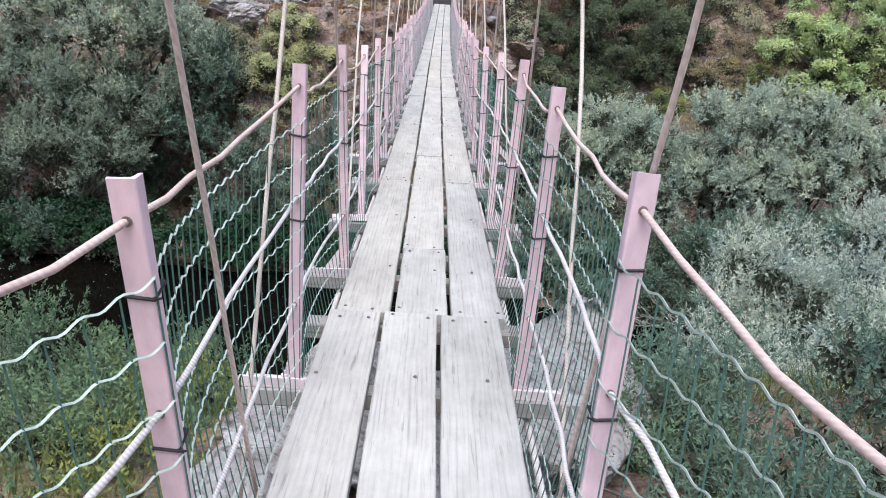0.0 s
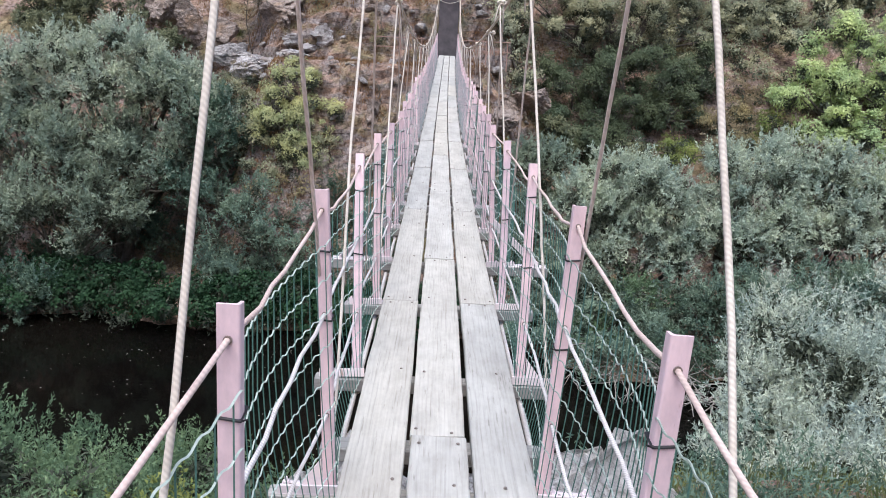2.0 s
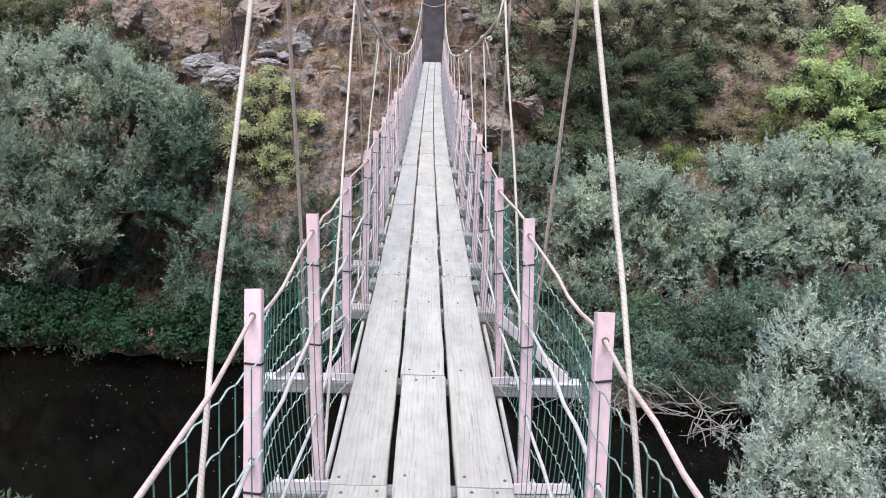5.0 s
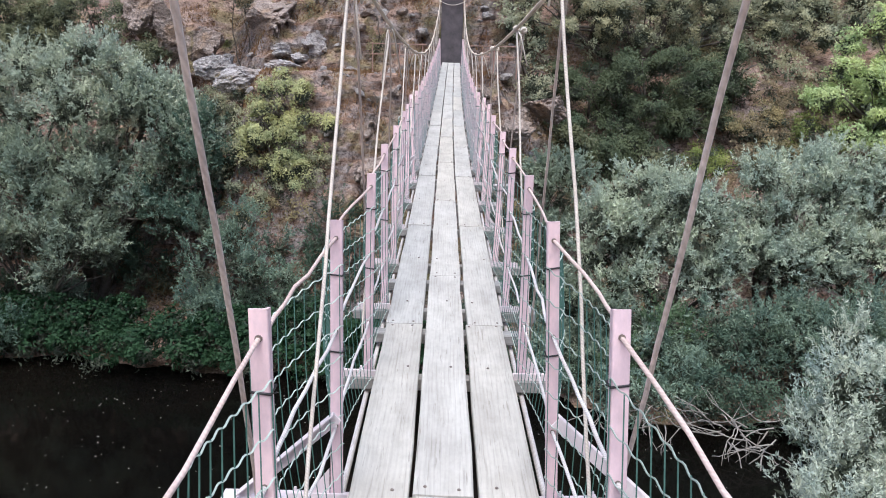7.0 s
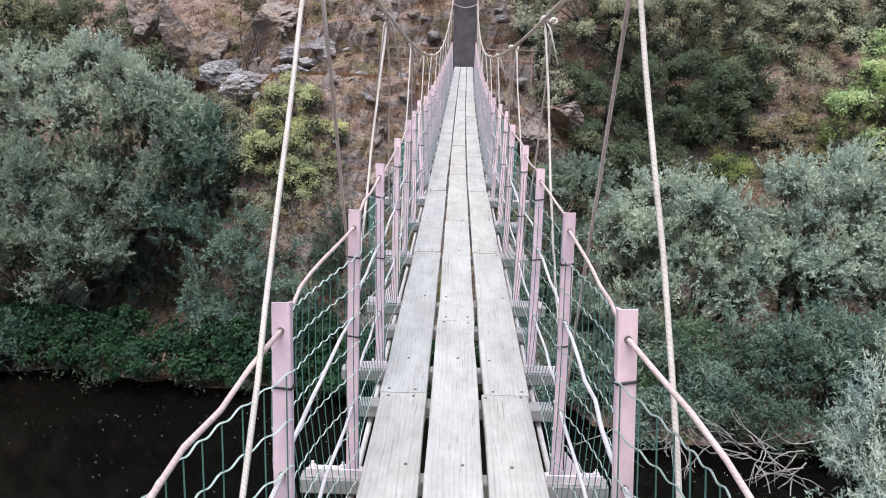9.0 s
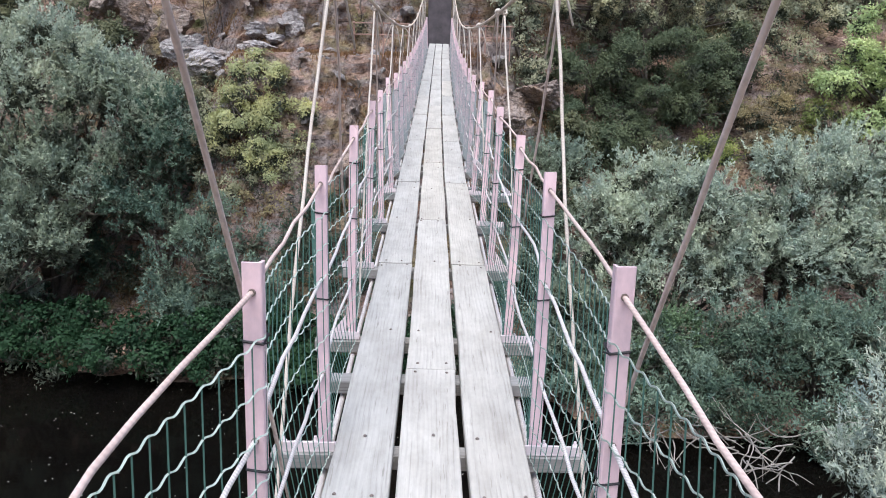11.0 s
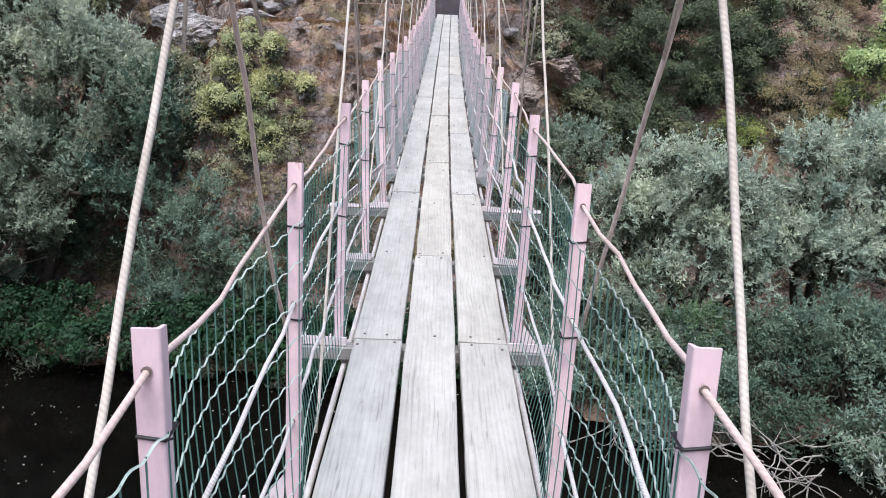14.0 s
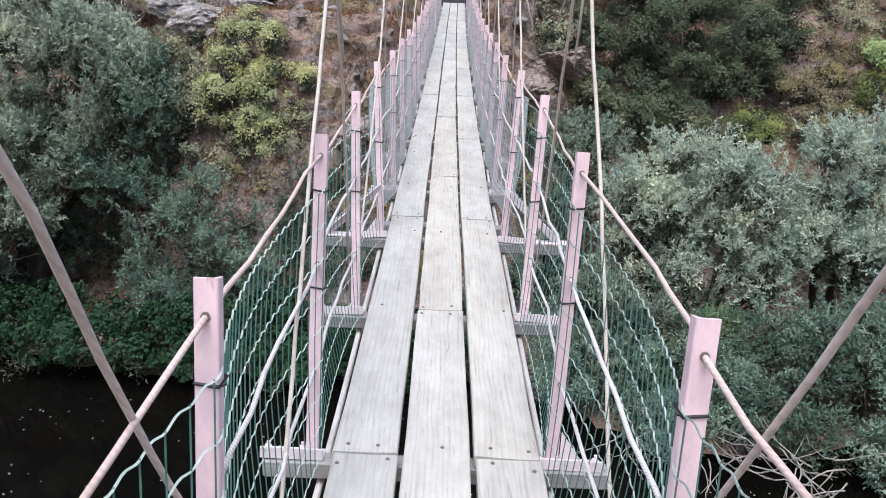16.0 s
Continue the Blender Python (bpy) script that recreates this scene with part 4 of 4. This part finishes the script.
# side of the same crown, its shade carried by darker leaves
tree(20, "side of the large willow crown, shade put into darker leaves", "willow_tree", F_WILLOW, [((-8.5, 31.8, -3.3), (1.15, 0.95, 1.6)), ((-9.1, 31.2, -5.0), (1.5, 1.2, 1.1))], r0=0.12)
tree(2, WIL, "willow_tree", F_SAGE, [((-20.6, 32, -2.5), (2.1, 1.7, 2.1)), ((-19.2, 30.8, -5.1), (1.9, 1.5, 1.7))], r0=0.2)
tree(23, "pale grey-green willow boughs hanging towards the river", "willow_tree", F_SAGE, [((-12.3, 30.0, -6.1), (1.3, 1.05, 1.5)), ((-14.8, 29.8, -6.0), (1.3, 1.05, 1.6)), ((-17.3, 29.8, -6.3), (1.4, 1.15, 1.6))], r0=0.12, length=0.12)
# dark leaves put in as the shadowed gap below the crowns
tree(27, "dark growth added as the shade under the willow crowns", "willow_shrub", F_DEEP, [((-10.9, 32.0, -7.3), (1.0, 0.8, 1.1)), ((-14.8, 31.6, -8.4), (2.0, 1.0, 0.7))], r0=0.08, dense=0.7, category="shrub")
tree(3, "rounded blue-green willow leaning over the river edge", "willow_shrub", F_DUSK, [((-7.0, 30.4, -6.8), (1.9, 1.5, 1.7)), ((-7.9, 29.9, -8.5), (1.1, 0.9, 1.25)), ((-5.9, 29.9, -8.7), (1.25, 1.0, 1.2))], r0=0.1, heads_size=0.5, category="shrub")
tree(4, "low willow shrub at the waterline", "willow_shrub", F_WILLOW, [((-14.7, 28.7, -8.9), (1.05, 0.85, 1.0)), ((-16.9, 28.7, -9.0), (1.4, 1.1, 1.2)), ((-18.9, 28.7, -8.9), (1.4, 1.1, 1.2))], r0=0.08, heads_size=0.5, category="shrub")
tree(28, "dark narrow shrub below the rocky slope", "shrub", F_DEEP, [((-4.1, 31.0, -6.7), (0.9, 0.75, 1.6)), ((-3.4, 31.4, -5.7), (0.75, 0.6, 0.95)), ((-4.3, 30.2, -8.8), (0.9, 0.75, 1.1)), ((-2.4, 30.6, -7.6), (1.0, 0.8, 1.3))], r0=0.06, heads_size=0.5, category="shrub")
tree(5, "small yellow-green tree in front of the rocks", "yellow_tree", F_YELLOW, [((-5.7, 32.3, -1.4), (1.0, 0.8, 1.15)), ((-6.3, 31.9, -2.7), (1.05, 0.8, 1.05)), ((-4.9, 32.1, -2.6), (0.95, 0.75, 1.0)), ((-5.6, 31.8, -3.5), (0.9, 0.7, 0.7))], per=80, length=0.085, width=0.045, spray=0.24, lift=0.2, feather=False, heads_size=0.36, dense=1.25)
tree(32, "dull olive-yellow tree in front of the rocks", "yellow_tree", F_OLIVE, [((-6.9, 32.1, -3.4), (1.0, 0.8, 1.0)), ((-5.4, 32.0, -3.9), (1.0, 0.75, 0.95)), ((-6.2, 31.8, -4.5), (0.9, 0.7, 0.7)), ((-4.5, 32.2, -3.2), (0.6, 0.5, 0.7))], per=75, length=0.085, width=0.045, spray=0.24, lift=0.2, feather=False, heads_size=0.36, dense=1.1)
tree(25, "dull olive shrub in front of the rocks", "shrub", F_OLIVE, [((-8.4, 32.6, -1.6), (0.9, 0.7, 0.65)), ((-7.6, 32.5, -2.4), (0.7, 0.55, 0.75))], per=60, length=0.085, width=0.055, lift=0.2, feather=False, heads_size=0.42, spray=0.26, dense=0.6, r0=0.05, category="shrub")
tree(6, "brownish olive shrub with thin foliage below the rocks", "shrub", F_HAZEL, [((-6.7, 31.8, -4.9), (1.1, 0.85, 0.7)), ((-4.9, 31.9, -4.9), (0.85, 0.7, 0.85))], per=60, length=0.085, width=0.05, lift=0.2, feather=False, spray=0.26, heads_size=0.42, dense=0.7, r0=0.05, category="shrub")
tree(16, "dark olive shrub on the slope above the rocks", "shrub", F_MID, [((-14.7, 38.0, 1.5), (2.5, 1.7, 1.15)), ((-17.6, 38.0, 1.0), (1.8, 1.4, 1.2)), ((-11.8, 36.9, 0.1), (0.75, 0.6, 0.65)), ((-16.6, 37.2, 0.3), (1.3, 1.0, 0.7))], per=70, lift=0.2, width=0.06, feather=False, r0=0.08, category="shrub")
tree(7, "sage-green willow bush on the far bank", "willow_shrub", F_SAGE, [((3.8, 30.6, -3.4), (1.05, 0.85, 1.05)), ((3.7, 30.2, -5.2), (0.9, 0.75, 1.4)), ((3.3, 30.0, -7.1), (0.8, 0.6, 1.25))], r0=0.08, category="shrub")
tree(8, "large silvery willow dome standing at the water", "willow_tree", F_SILVER, [((6.5, 29.0, -4.3), (1.65, 1.35, 1.5)), ((8.0, 28.8, -4.5), (1.3, 1.05, 1.3)), ((5.5, 28.8, -5.2), (1.2, 1.0, 1.35)), ((7.4, 28.4, -5.9), (1.5, 1.2, 1.35)), ((8.6, 28.2, -6.4), (0.85, 0.7, 1.1))], r0=0.14, length=0.12)
tree(10, "green willow below the silvery dome", "willow_tree", F_SAGE, [((4.8, 28.0, -7.3), (1.3, 1.05, 1.4)), ((6.3, 27.5, -7.9), (1.15, 0.9, 0.95)), ((4.2, 27.5, -8.7), (1.0, 0.8, 1.05))], r0=0.1)
tree(29, "fresh green shrub at the water", "shrub", F_HERB, [((5.6, 26.8, -9.0), (1.1, 0.9, 0.8)), ((7.2, 27.0, -7.8), (0.8, 0.65, 0.8))], r0=0.06, category="shrub")
tree(9, "large silvery willow standing at the water", "willow_tree", F_SILVER, [((11.1, 29.6, -3.9), (1.6, 1.3, 1.35)), ((13.1, 30.2, -3.2), (1.75, 1.4, 1.2)), ((10.3, 28.9, -5.6), (1.4, 1.1, 1.2))], r0=0.16)
tree(17, "large silvery willow standing at the water", "willow_tree", F_SILVER, [((12.2, 28.8, -5.5), (1.7, 1.4, 1.4)), ((14.5, 29.4, -4.9), (1.85, 1.5, 1.95)), ((16.5, 29.8, -4.3), (1.8, 1.45, 2.0)), ((18.8, 30.2, -4.6), (1.9, 1.5, 2.0))], r0=0.16)
tree(30, "blue-green willow above the water", "willow_tree", F_DUSK, [((7.7, 26.2, -8.8), (1.1, 0.9, 1.15)), ((9.2, 26.8, -7.7), (1.25, 1.0, 1.2)), ((10.9, 26.8, -7.6), (1.5, 1.2, 1.2)), ((12.6, 26.8, -7.5), (1.5, 1.2, 1.25)), ((14.7, 27.0, -7.5), (1.6, 1.3, 1.4))], r0=0.12)
tree(11, "dark broadleaf tree on the hillside", "broadleaf_tree", F_DARK, [((5.8, 36.6, -1.7), (1.8, 1.45, 2.0)), ((8.1, 36.6, -1.2), (2.0, 1.6, 2.4)), ((10.1, 36.2, -1.9), (1.45, 1.2, 1.9)), ((11.2, 37.2, -0.3), (1.2, 1.0, 1.5)), ((7.3, 35.4, -3.4), (1.85, 1.4, 1.1))], per=85, lift=0.1, length=0.105, width=0.055, feather=False, r0=0.2)
tree(21, "mid-green shrub at the foot of the dark tree", "shrub", F_MID, [((8.9, 34.6, -3.5), (1.4, 1.1, 0.7)), ((5.0, 35.0, -3.1), (0.85, 0.7, 0.95))], per=65, lift=0.2, width=0.055, feather=False, r0=0.05, category="shrub")
tree(22, "yellow-green shrub on the hillside", "shrub", F_FRESH, [((10.1, 34.2, -3.4), (0.85, 0.7, 0.65)), ((14.8, 35.6, -2.4), (1.0, 0.8, 0.8))], per=60, lift=0.2, width=0.055, feather=False, dense=0.6, r0=0.05, category="shrub")
tree(19, "tall olive-grey broadleaf tree on the hillside", "broadleaf_tree", F_OLIVE, [((5.0, 38.2, 1.8), (2.1, 1.7, 1.7)), ((8.0, 38.6, 1.7), (2.2, 1.75, 1.7)), ((11.0, 39.2, 1.5), (1.95, 1.6, 1.7)), ((6.5, 39.4, 4.4), (2.4, 1.7, 1.6)), ((10.4, 40.0, 4.4), (2.4, 1.7, 1.7))], per=85, lift=0.1, length=0.1, width=0.05, feather=False, r0=0.24, dense=0.8)
tree(12, "olive-green tree behind the far bridge end", "broadleaf_tree", F_HAZE, [((2.8, 36.2, 0.5), (1.2, 1.0, 1.65)), ((1.9, 37.2, 1.6), (1.0, 0.85, 1.4)), ((3.5, 35.6, -0.8), (0.65, 0.55, 1.0)), ((2.6, 38.0, 4.2), (1.6, 1.3, 1.6))], per=60, lift=0.1, width=0.06, feather=False, r0=0.12, dense=0.7)
tree(13, "bright yellow-green tree among darker ones", "bright_tree", F_BRIGHT, [((16.5, 36.5, -1.1), (1.6, 1.3, 1.75)), ((18.7, 37.0, 0.1), (2.4, 1.9, 2.4)), ((18.2, 36.0, -2.8), (2.0, 1.6, 1.3)), ((21.4, 37.0, -0.6), (2.2, 1.7, 2.4))], per=65, lift=-0.1, length=0.13, width=0.07, feather=False, r0=0.16)
tree(14, "olive-grey tree high on the slope, leaves paled for haze", "broadleaf_tree", F_HAZE, [((13.4, 41.0, 2.0), (2.3, 1.8, 1.4)), ((15.9, 41.0, 1.8), (2.0, 1.6, 1.5)), ((19.0, 42.0, 2.6), (2.9, 1.9, 1.8)), ((21.8, 42.0, 3.2), (2.9, 1.9, 2.3)), ((14.6, 42.4, 4.6), (2.6, 1.7, 1.8))], per=60, lift=0.1, width=0.065, length=0.12, feather=False, r0=0.2, dense=0.75)
tree(18, "thin olive tree on the brown slope", "broadleaf_tree", F_OLIVE, [((14.1, 39.0, 0.0), (1.2, 1.0, 0.85)), ((12.0, 38.2, -0.5), (0.85, 0.7, 1.2)), ((15.6, 38.8, -0.6), (1.0, 0.8, 0.9)), ((13.2, 39.6, 0.9), (1.0, 0.8, 0.8))], per=50, lift=0.1, width=0.055, feather=False, r0=0.08, dense=0.45)
for k, (x, y, z) in enumerate(((12.9, 37.0, -1.6), (13.9, 36.2, -2.4), (11.7, 35.4, -3.0), (13.0, 35.6, -2.8), (14.6, 36.8, -1.9), (12.2, 36.4, -2.2), (11.4, 36.6, -1.9), (13.4, 37.8, -0.9), (14.9, 37.8, -0.8), (12.4, 34.8, -3.3))):
    tree(70 + k, "rusty brown shrub on the slope" if k % 3 else "dull olive shrub on the slope", "shrub", F_RUST if k % 3 else F_HAZEL, [((x, y, z), (0.7, 0.55, 0.4)), ((x + 0.5, y - 0.3, z - 0.15), (0.5, 0.45, 0.3))], per=60, lift=0.3, length=0.09, width=0.045, spray=0.24, feather=False, heads_size=0.3, dense=0.8, r0=0.03, group="shrubs on the brown slope", category="shrub")
for k, (x, y, z) in enumerate(((-3.9, 32.3, -3.3), (-2.9, 32.6, -2.4), (-2.2, 32.0, -3.9), (-4.4, 32.9, -2.0), (-3.2, 31.8, -4.6), (-1.6, 31.6, -5.0), (-8.0, 33.6, -0.7), (-3.0, 35.9, 1.1), (-5.4, 36.9, 2.0), (-8.6, 37.4, 2.6), (2.3, 32.2, -2.9), (1.9, 31.2, -4.4))):
    tree(90 + k, "dry brown-olive shrub clinging to the rocky slope", "shrub", F_HAZEL if k % 3 else F_RUST, [((x, y, z), (0.6, 0.45, 0.4)), ((x + 0.4, y - 0.2, z - 0.25), (0.4, 0.35, 0.3))], per=55, lift=0.4, length=0.085, width=0.04, spray=0.22, feather=False, heads_size=0.28, dense=0.7, r0=0.03, group="shrubs on the rocky slope", category="shrub")
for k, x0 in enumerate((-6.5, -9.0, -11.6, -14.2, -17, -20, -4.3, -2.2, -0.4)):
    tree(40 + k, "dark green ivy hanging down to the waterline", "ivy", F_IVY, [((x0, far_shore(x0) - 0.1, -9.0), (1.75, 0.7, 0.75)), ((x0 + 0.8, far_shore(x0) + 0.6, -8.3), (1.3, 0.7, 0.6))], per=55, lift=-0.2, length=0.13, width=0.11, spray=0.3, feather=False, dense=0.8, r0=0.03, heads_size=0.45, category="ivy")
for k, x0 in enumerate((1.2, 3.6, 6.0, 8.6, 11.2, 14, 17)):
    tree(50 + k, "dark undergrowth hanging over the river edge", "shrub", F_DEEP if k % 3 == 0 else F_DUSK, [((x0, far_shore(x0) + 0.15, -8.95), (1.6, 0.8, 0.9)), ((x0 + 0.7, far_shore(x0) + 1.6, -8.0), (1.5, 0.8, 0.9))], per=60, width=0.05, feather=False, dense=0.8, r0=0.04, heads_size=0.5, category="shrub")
# added filling: its dark leaves stand for shade in the willow gaps
tree(24, "dark leaf mass added for the shade between the silvery willows", "shrub", F_DARK, [((6.5, 32.6, -5.6), (2.4, 0.9, 1.2)), ((10.5, 32.8, -5.4), (2.4, 0.9, 1.2)), ((14.5, 32.8, -5.0), (2.4, 0.9, 1.2))], per=55, width=0.06, feather=False, dense=0.5, r0=0.05, category="shrub")

NEAR = "shrubs on the near bank"
tree(60, "silver-grey willow bush on the near bank", "willow_shrub", F_PALE, [((7.0, 15.6, -6.5), (1.1, 1.1, 1.0)), ((8.2, 16.6, -5.7), (2.0, 1.7, 1.5)), ((7.2, 14.8, -6.6), (1.2, 1.2, 1.1)), ((10.6, 16.4, -5.0), (2.6, 1.8, 1.7)), ((8.6, 14.0, -6.0), (2.4, 1.6, 1.5))], per=160, length=0.095, width=0.028, spray=0.34, heads_size=0.6, lift=0.9, r0=0.07, group=NEAR, category="shrub")
tree(61, "silver-grey willow bush on the near bank", "willow_shrub", F_PALE, [((6.0, 10.8, -5.4), (1.9, 1.6, 1.1)), ((9.0, 11.6, -4.7), (2.3, 1.7, 1.4)), ((4.3, 8.6, -5.0), (1.3, 1.4, 0.9)), ((11.8, 13.6, -4.2), (2.2, 1.7, 1.4))], per=160, length=0.09, width=0.026, spray=0.3, heads_size=0.5, lift=1.0, r0=0.05, group=NEAR, category="shrub")
tree(32, "grey-green leafy bush on the near bank", "willow_shrub", F_WILLOW, [((4.2, 5.8, -3.6), (1.4, 1.3, 0.8)), ((7.2, 7.6, -3.5), (1.9, 1.6, 1.0)), ((3.0, 7.4, -4.2), (1.1, 1.0, 0.7)), ((2.7, 4.4, -2.9), (1.0, 1.1, 0.6)), ((5.0, 3.8, -2.6), (1.5, 1.1, 0.7))], per=140, length=0.055, width=0.018, spray=0.24, heads_size=0.5, lift=0.9, r0=0.04, group=NEAR, category="shrub")
tree(33, "green herb thicket on the near bank", "herb_thicket", F_HERB, [((-5.0, 11.4, -6.05), (1.7, 1.0, 0.95)), ((-8.2, 11.8, -5.9), (2.0, 1.1, 1.0)), ((-11.6, 12, -5.7), (2.2, 1.1, 1.0)), ((-2.6, 10.6, -6.0), (1.2, 0.9, 0.75))], per=100, length=0.08, width=0.035, spray=0.26, heads_size=0.5, lift=1.2, r0=0.03, group=NEAR, category="shrub")
tree(34, "green herbs and weeds beside the rocks", "herb_thicket", F_HERB, [((-2.7, 5.2, -2.55), (0.9, 0.9, 0.35)), ((-4.4, 7.0, -3.0), (1.4, 1.1, 0.5)), ((-2.6, 8.6, -3.9), (1.0, 0.9, 0.5)), ((-6.6, 8.6, -3.7), (1.6, 1.1, 0.6))], per=120, length=0.048, width=0.019, spray=0.2, lift=1.0, r0=0.015, heads_size=0.35, group=NEAR, category="herbs")
tree(35, "green herbs and weeds beside the rocks", "herb_thicket", F_HERB, [((2.6, 3.2, -2.4), (0.9, 0.8, 0.35)), ((5.0, 2.4, -2.2), (1.4, 0.9, 0.4)), ((2.2, 6.0, -2.9), (0.8, 0.8, 0.4)), ((3.2, 1.6, -2.1), (1.2, 0.8, 0.4)), ((1.9, 4.6, -2.2), (0.7, 0.7, 0.35))], per=120, length=0.048, width=0.019, spray=0.2, lift=1.0, r0=0.015, heads_size=0.35, dense=0.8, group=NEAR, category="herbs")
tree(37, "yellow-green weeds at the edge of the rocks", "herb_thicket", F_FRESH, [((-1.9, 4.2, -2.3), (0.5, 0.7, 0.3)), ((-2.1, 6.0, -2.6), (0.5, 0.6, 0.3)), ((2.6, 2.5, -1.95), (0.45, 0.4, 0.22)), ((4.3, 2.6, -1.8), (0.6, 0.4, 0.25))], per=90, length=0.05, width=0.022, spray=0.16, lift=0.8, r0=0.012, heads_size=0.25, dense=0.7, group=NEAR, category="herbs")
tree(36, "low grey-green willow growth beside the bridge", "willow_shrub", F_WILLOW, [((2.1, 3.7, -1.95), (0.75, 0.9, 0.35)), ((1.9, 5.3, -2.0), (0.6, 0.8, 0.35)), ((2.0, 2.2, -1.85), (0.7, 0.8, 0.3)), ((3.6, 5.6, -1.95), (1.2, 1.1, 0.55)), ((5.8, 5.2, -1.95), (1.4, 1.2, 0.6)), ((8.4, 5.6, -2.0), (1.6, 1.3, 0.7)), ((3.0, 3.4, -1.9), (1.0, 1.0, 0.45)), ((5.4, 3.2, -1.95), (1.5, 1.1, 0.5)), ((8.2, 3.2, -1.9), (1.6, 1.2, 0.6))], per=130, length=0.05, width=0.017, spray=0.24, heads_size=0.42, lift=1.0, r0=0.02, group=NEAR, category="shrub")


def build_dead_branches():
    rng = np.random.default_rng(14)
    for cx, cy in ((7.6, 24.0), (9.2, 23.4), (6.2, 24.6), (5.0, 24.9), (8.3, 23.7)):
        lines = []
        for _ in range(9):
            p = np.array((rng.normal(0, 0.3), rng.normal(0.3, 0.3), rng.uniform(0.2, 0.9)))
            d = unit(np.array((rng.normal(-0.3, 0.9), rng.normal(-0.8, 0.5), rng.normal(0.05, 0.25))))
            pts = [p]
            for _ in range(7):
                d = unit(d + rng.normal(0, 0.22, 3))
                pts.append(pts[-1] + d * rng.uniform(0.16, 0.3))
            lines.append((np.array(pts), np.linspace(0.022, 0.007, 8)))
            tip = pts[4]
            e = unit(d + rng.normal(0, 0.6, 3))
            lines.append((np.array([tip + e * s for s in (0, 0.2, 0.4, 0.6)]), (0.01, 0.009, 0.007, 0.005)))
        ob = part("dead_branch", tube_mesh("dead_branch", lines, 5), M_DEAD, smooth=True)
        ob.location = (cx, cy, WATER_Z)
        tagged(ob, "bare bleached branches hanging over the water", "branch", "dead branches")


build_dead_branches()


def blades(name, rng, x, y, mat, size, wide, label):
    z = np.array([ground_z(a, q) for a, q in zip(x, y)])
    base = np.column_stack((x, y, z - 0.03))
    way = unit(np.column_stack((rng.normal(0, 0.4, len(x)), rng.normal(-0.1, 0.4, len(x)), np.ones(len(x)))))
    side = unit(np.cross(way, rng.normal(size=way.shape)))
    me = leaf_mesh(name, base, way, side, rng.uniform(*size, len(x)), rng.uniform(*wide, len(x)))
    tagged(part(name, me, mat), label, "grass", kind="stuff")


def build_dry_grass():
    rng = np.random.default_rng(78)
    n = 46000
    x, y = rng.uniform(-14, 6, n), rng.uniform(30.5, 41, n)
    keep = np.array([noise.noise(Vector((a * 0.7, q * 0.7, 5))) for a, q in zip(x, y)]) > -0.12
    keep &= (np.abs(x) > 0.6) | (y < 33)
    x, y = x[keep], y[keep]
    blades("dry_grass", rng, x, y, F_DRY, (0.06, 0.2), (0.025, 0.055), "dry brown grass on the rocky far slope")


build_dry_grass()


def build_grass():
    rng = np.random.default_rng(77)
    n = 36000
    x, y = rng.uniform(-13, 9, n), rng.uniform(0.5, 13.5, n)
    clump = np.array([noise.noise(Vector((a * 0.9, b * 0.9, 0))) for a, b in zip(x, y)])
    keep = (clump > -0.25) & ((np.abs(x) > 1.6) | (y > 8))
    x, y = x[keep], y[keep]
    z = np.array([ground_z(a, b) for a, b in zip(x, y)])
    base = np.column_stack((x, y, z - 0.03))
    way = unit(np.column_stack((rng.normal(0, 0.35, len(x)), rng.normal(0, 0.35, len(x)), np.ones(len(x)))))
    side = unit(np.cross(way, rng.normal(size=way.shape)))
    me = leaf_mesh("meadow_grass", base, way, side, rng.uniform(0.12, 0.45, len(x)), rng.uniform(0.008, 0.02, len(x)))
    tagged(part("meadow_grass", me, F_GRASS), "yellow-green grass on the near bank", "grass", kind="stuff")


build_grass()
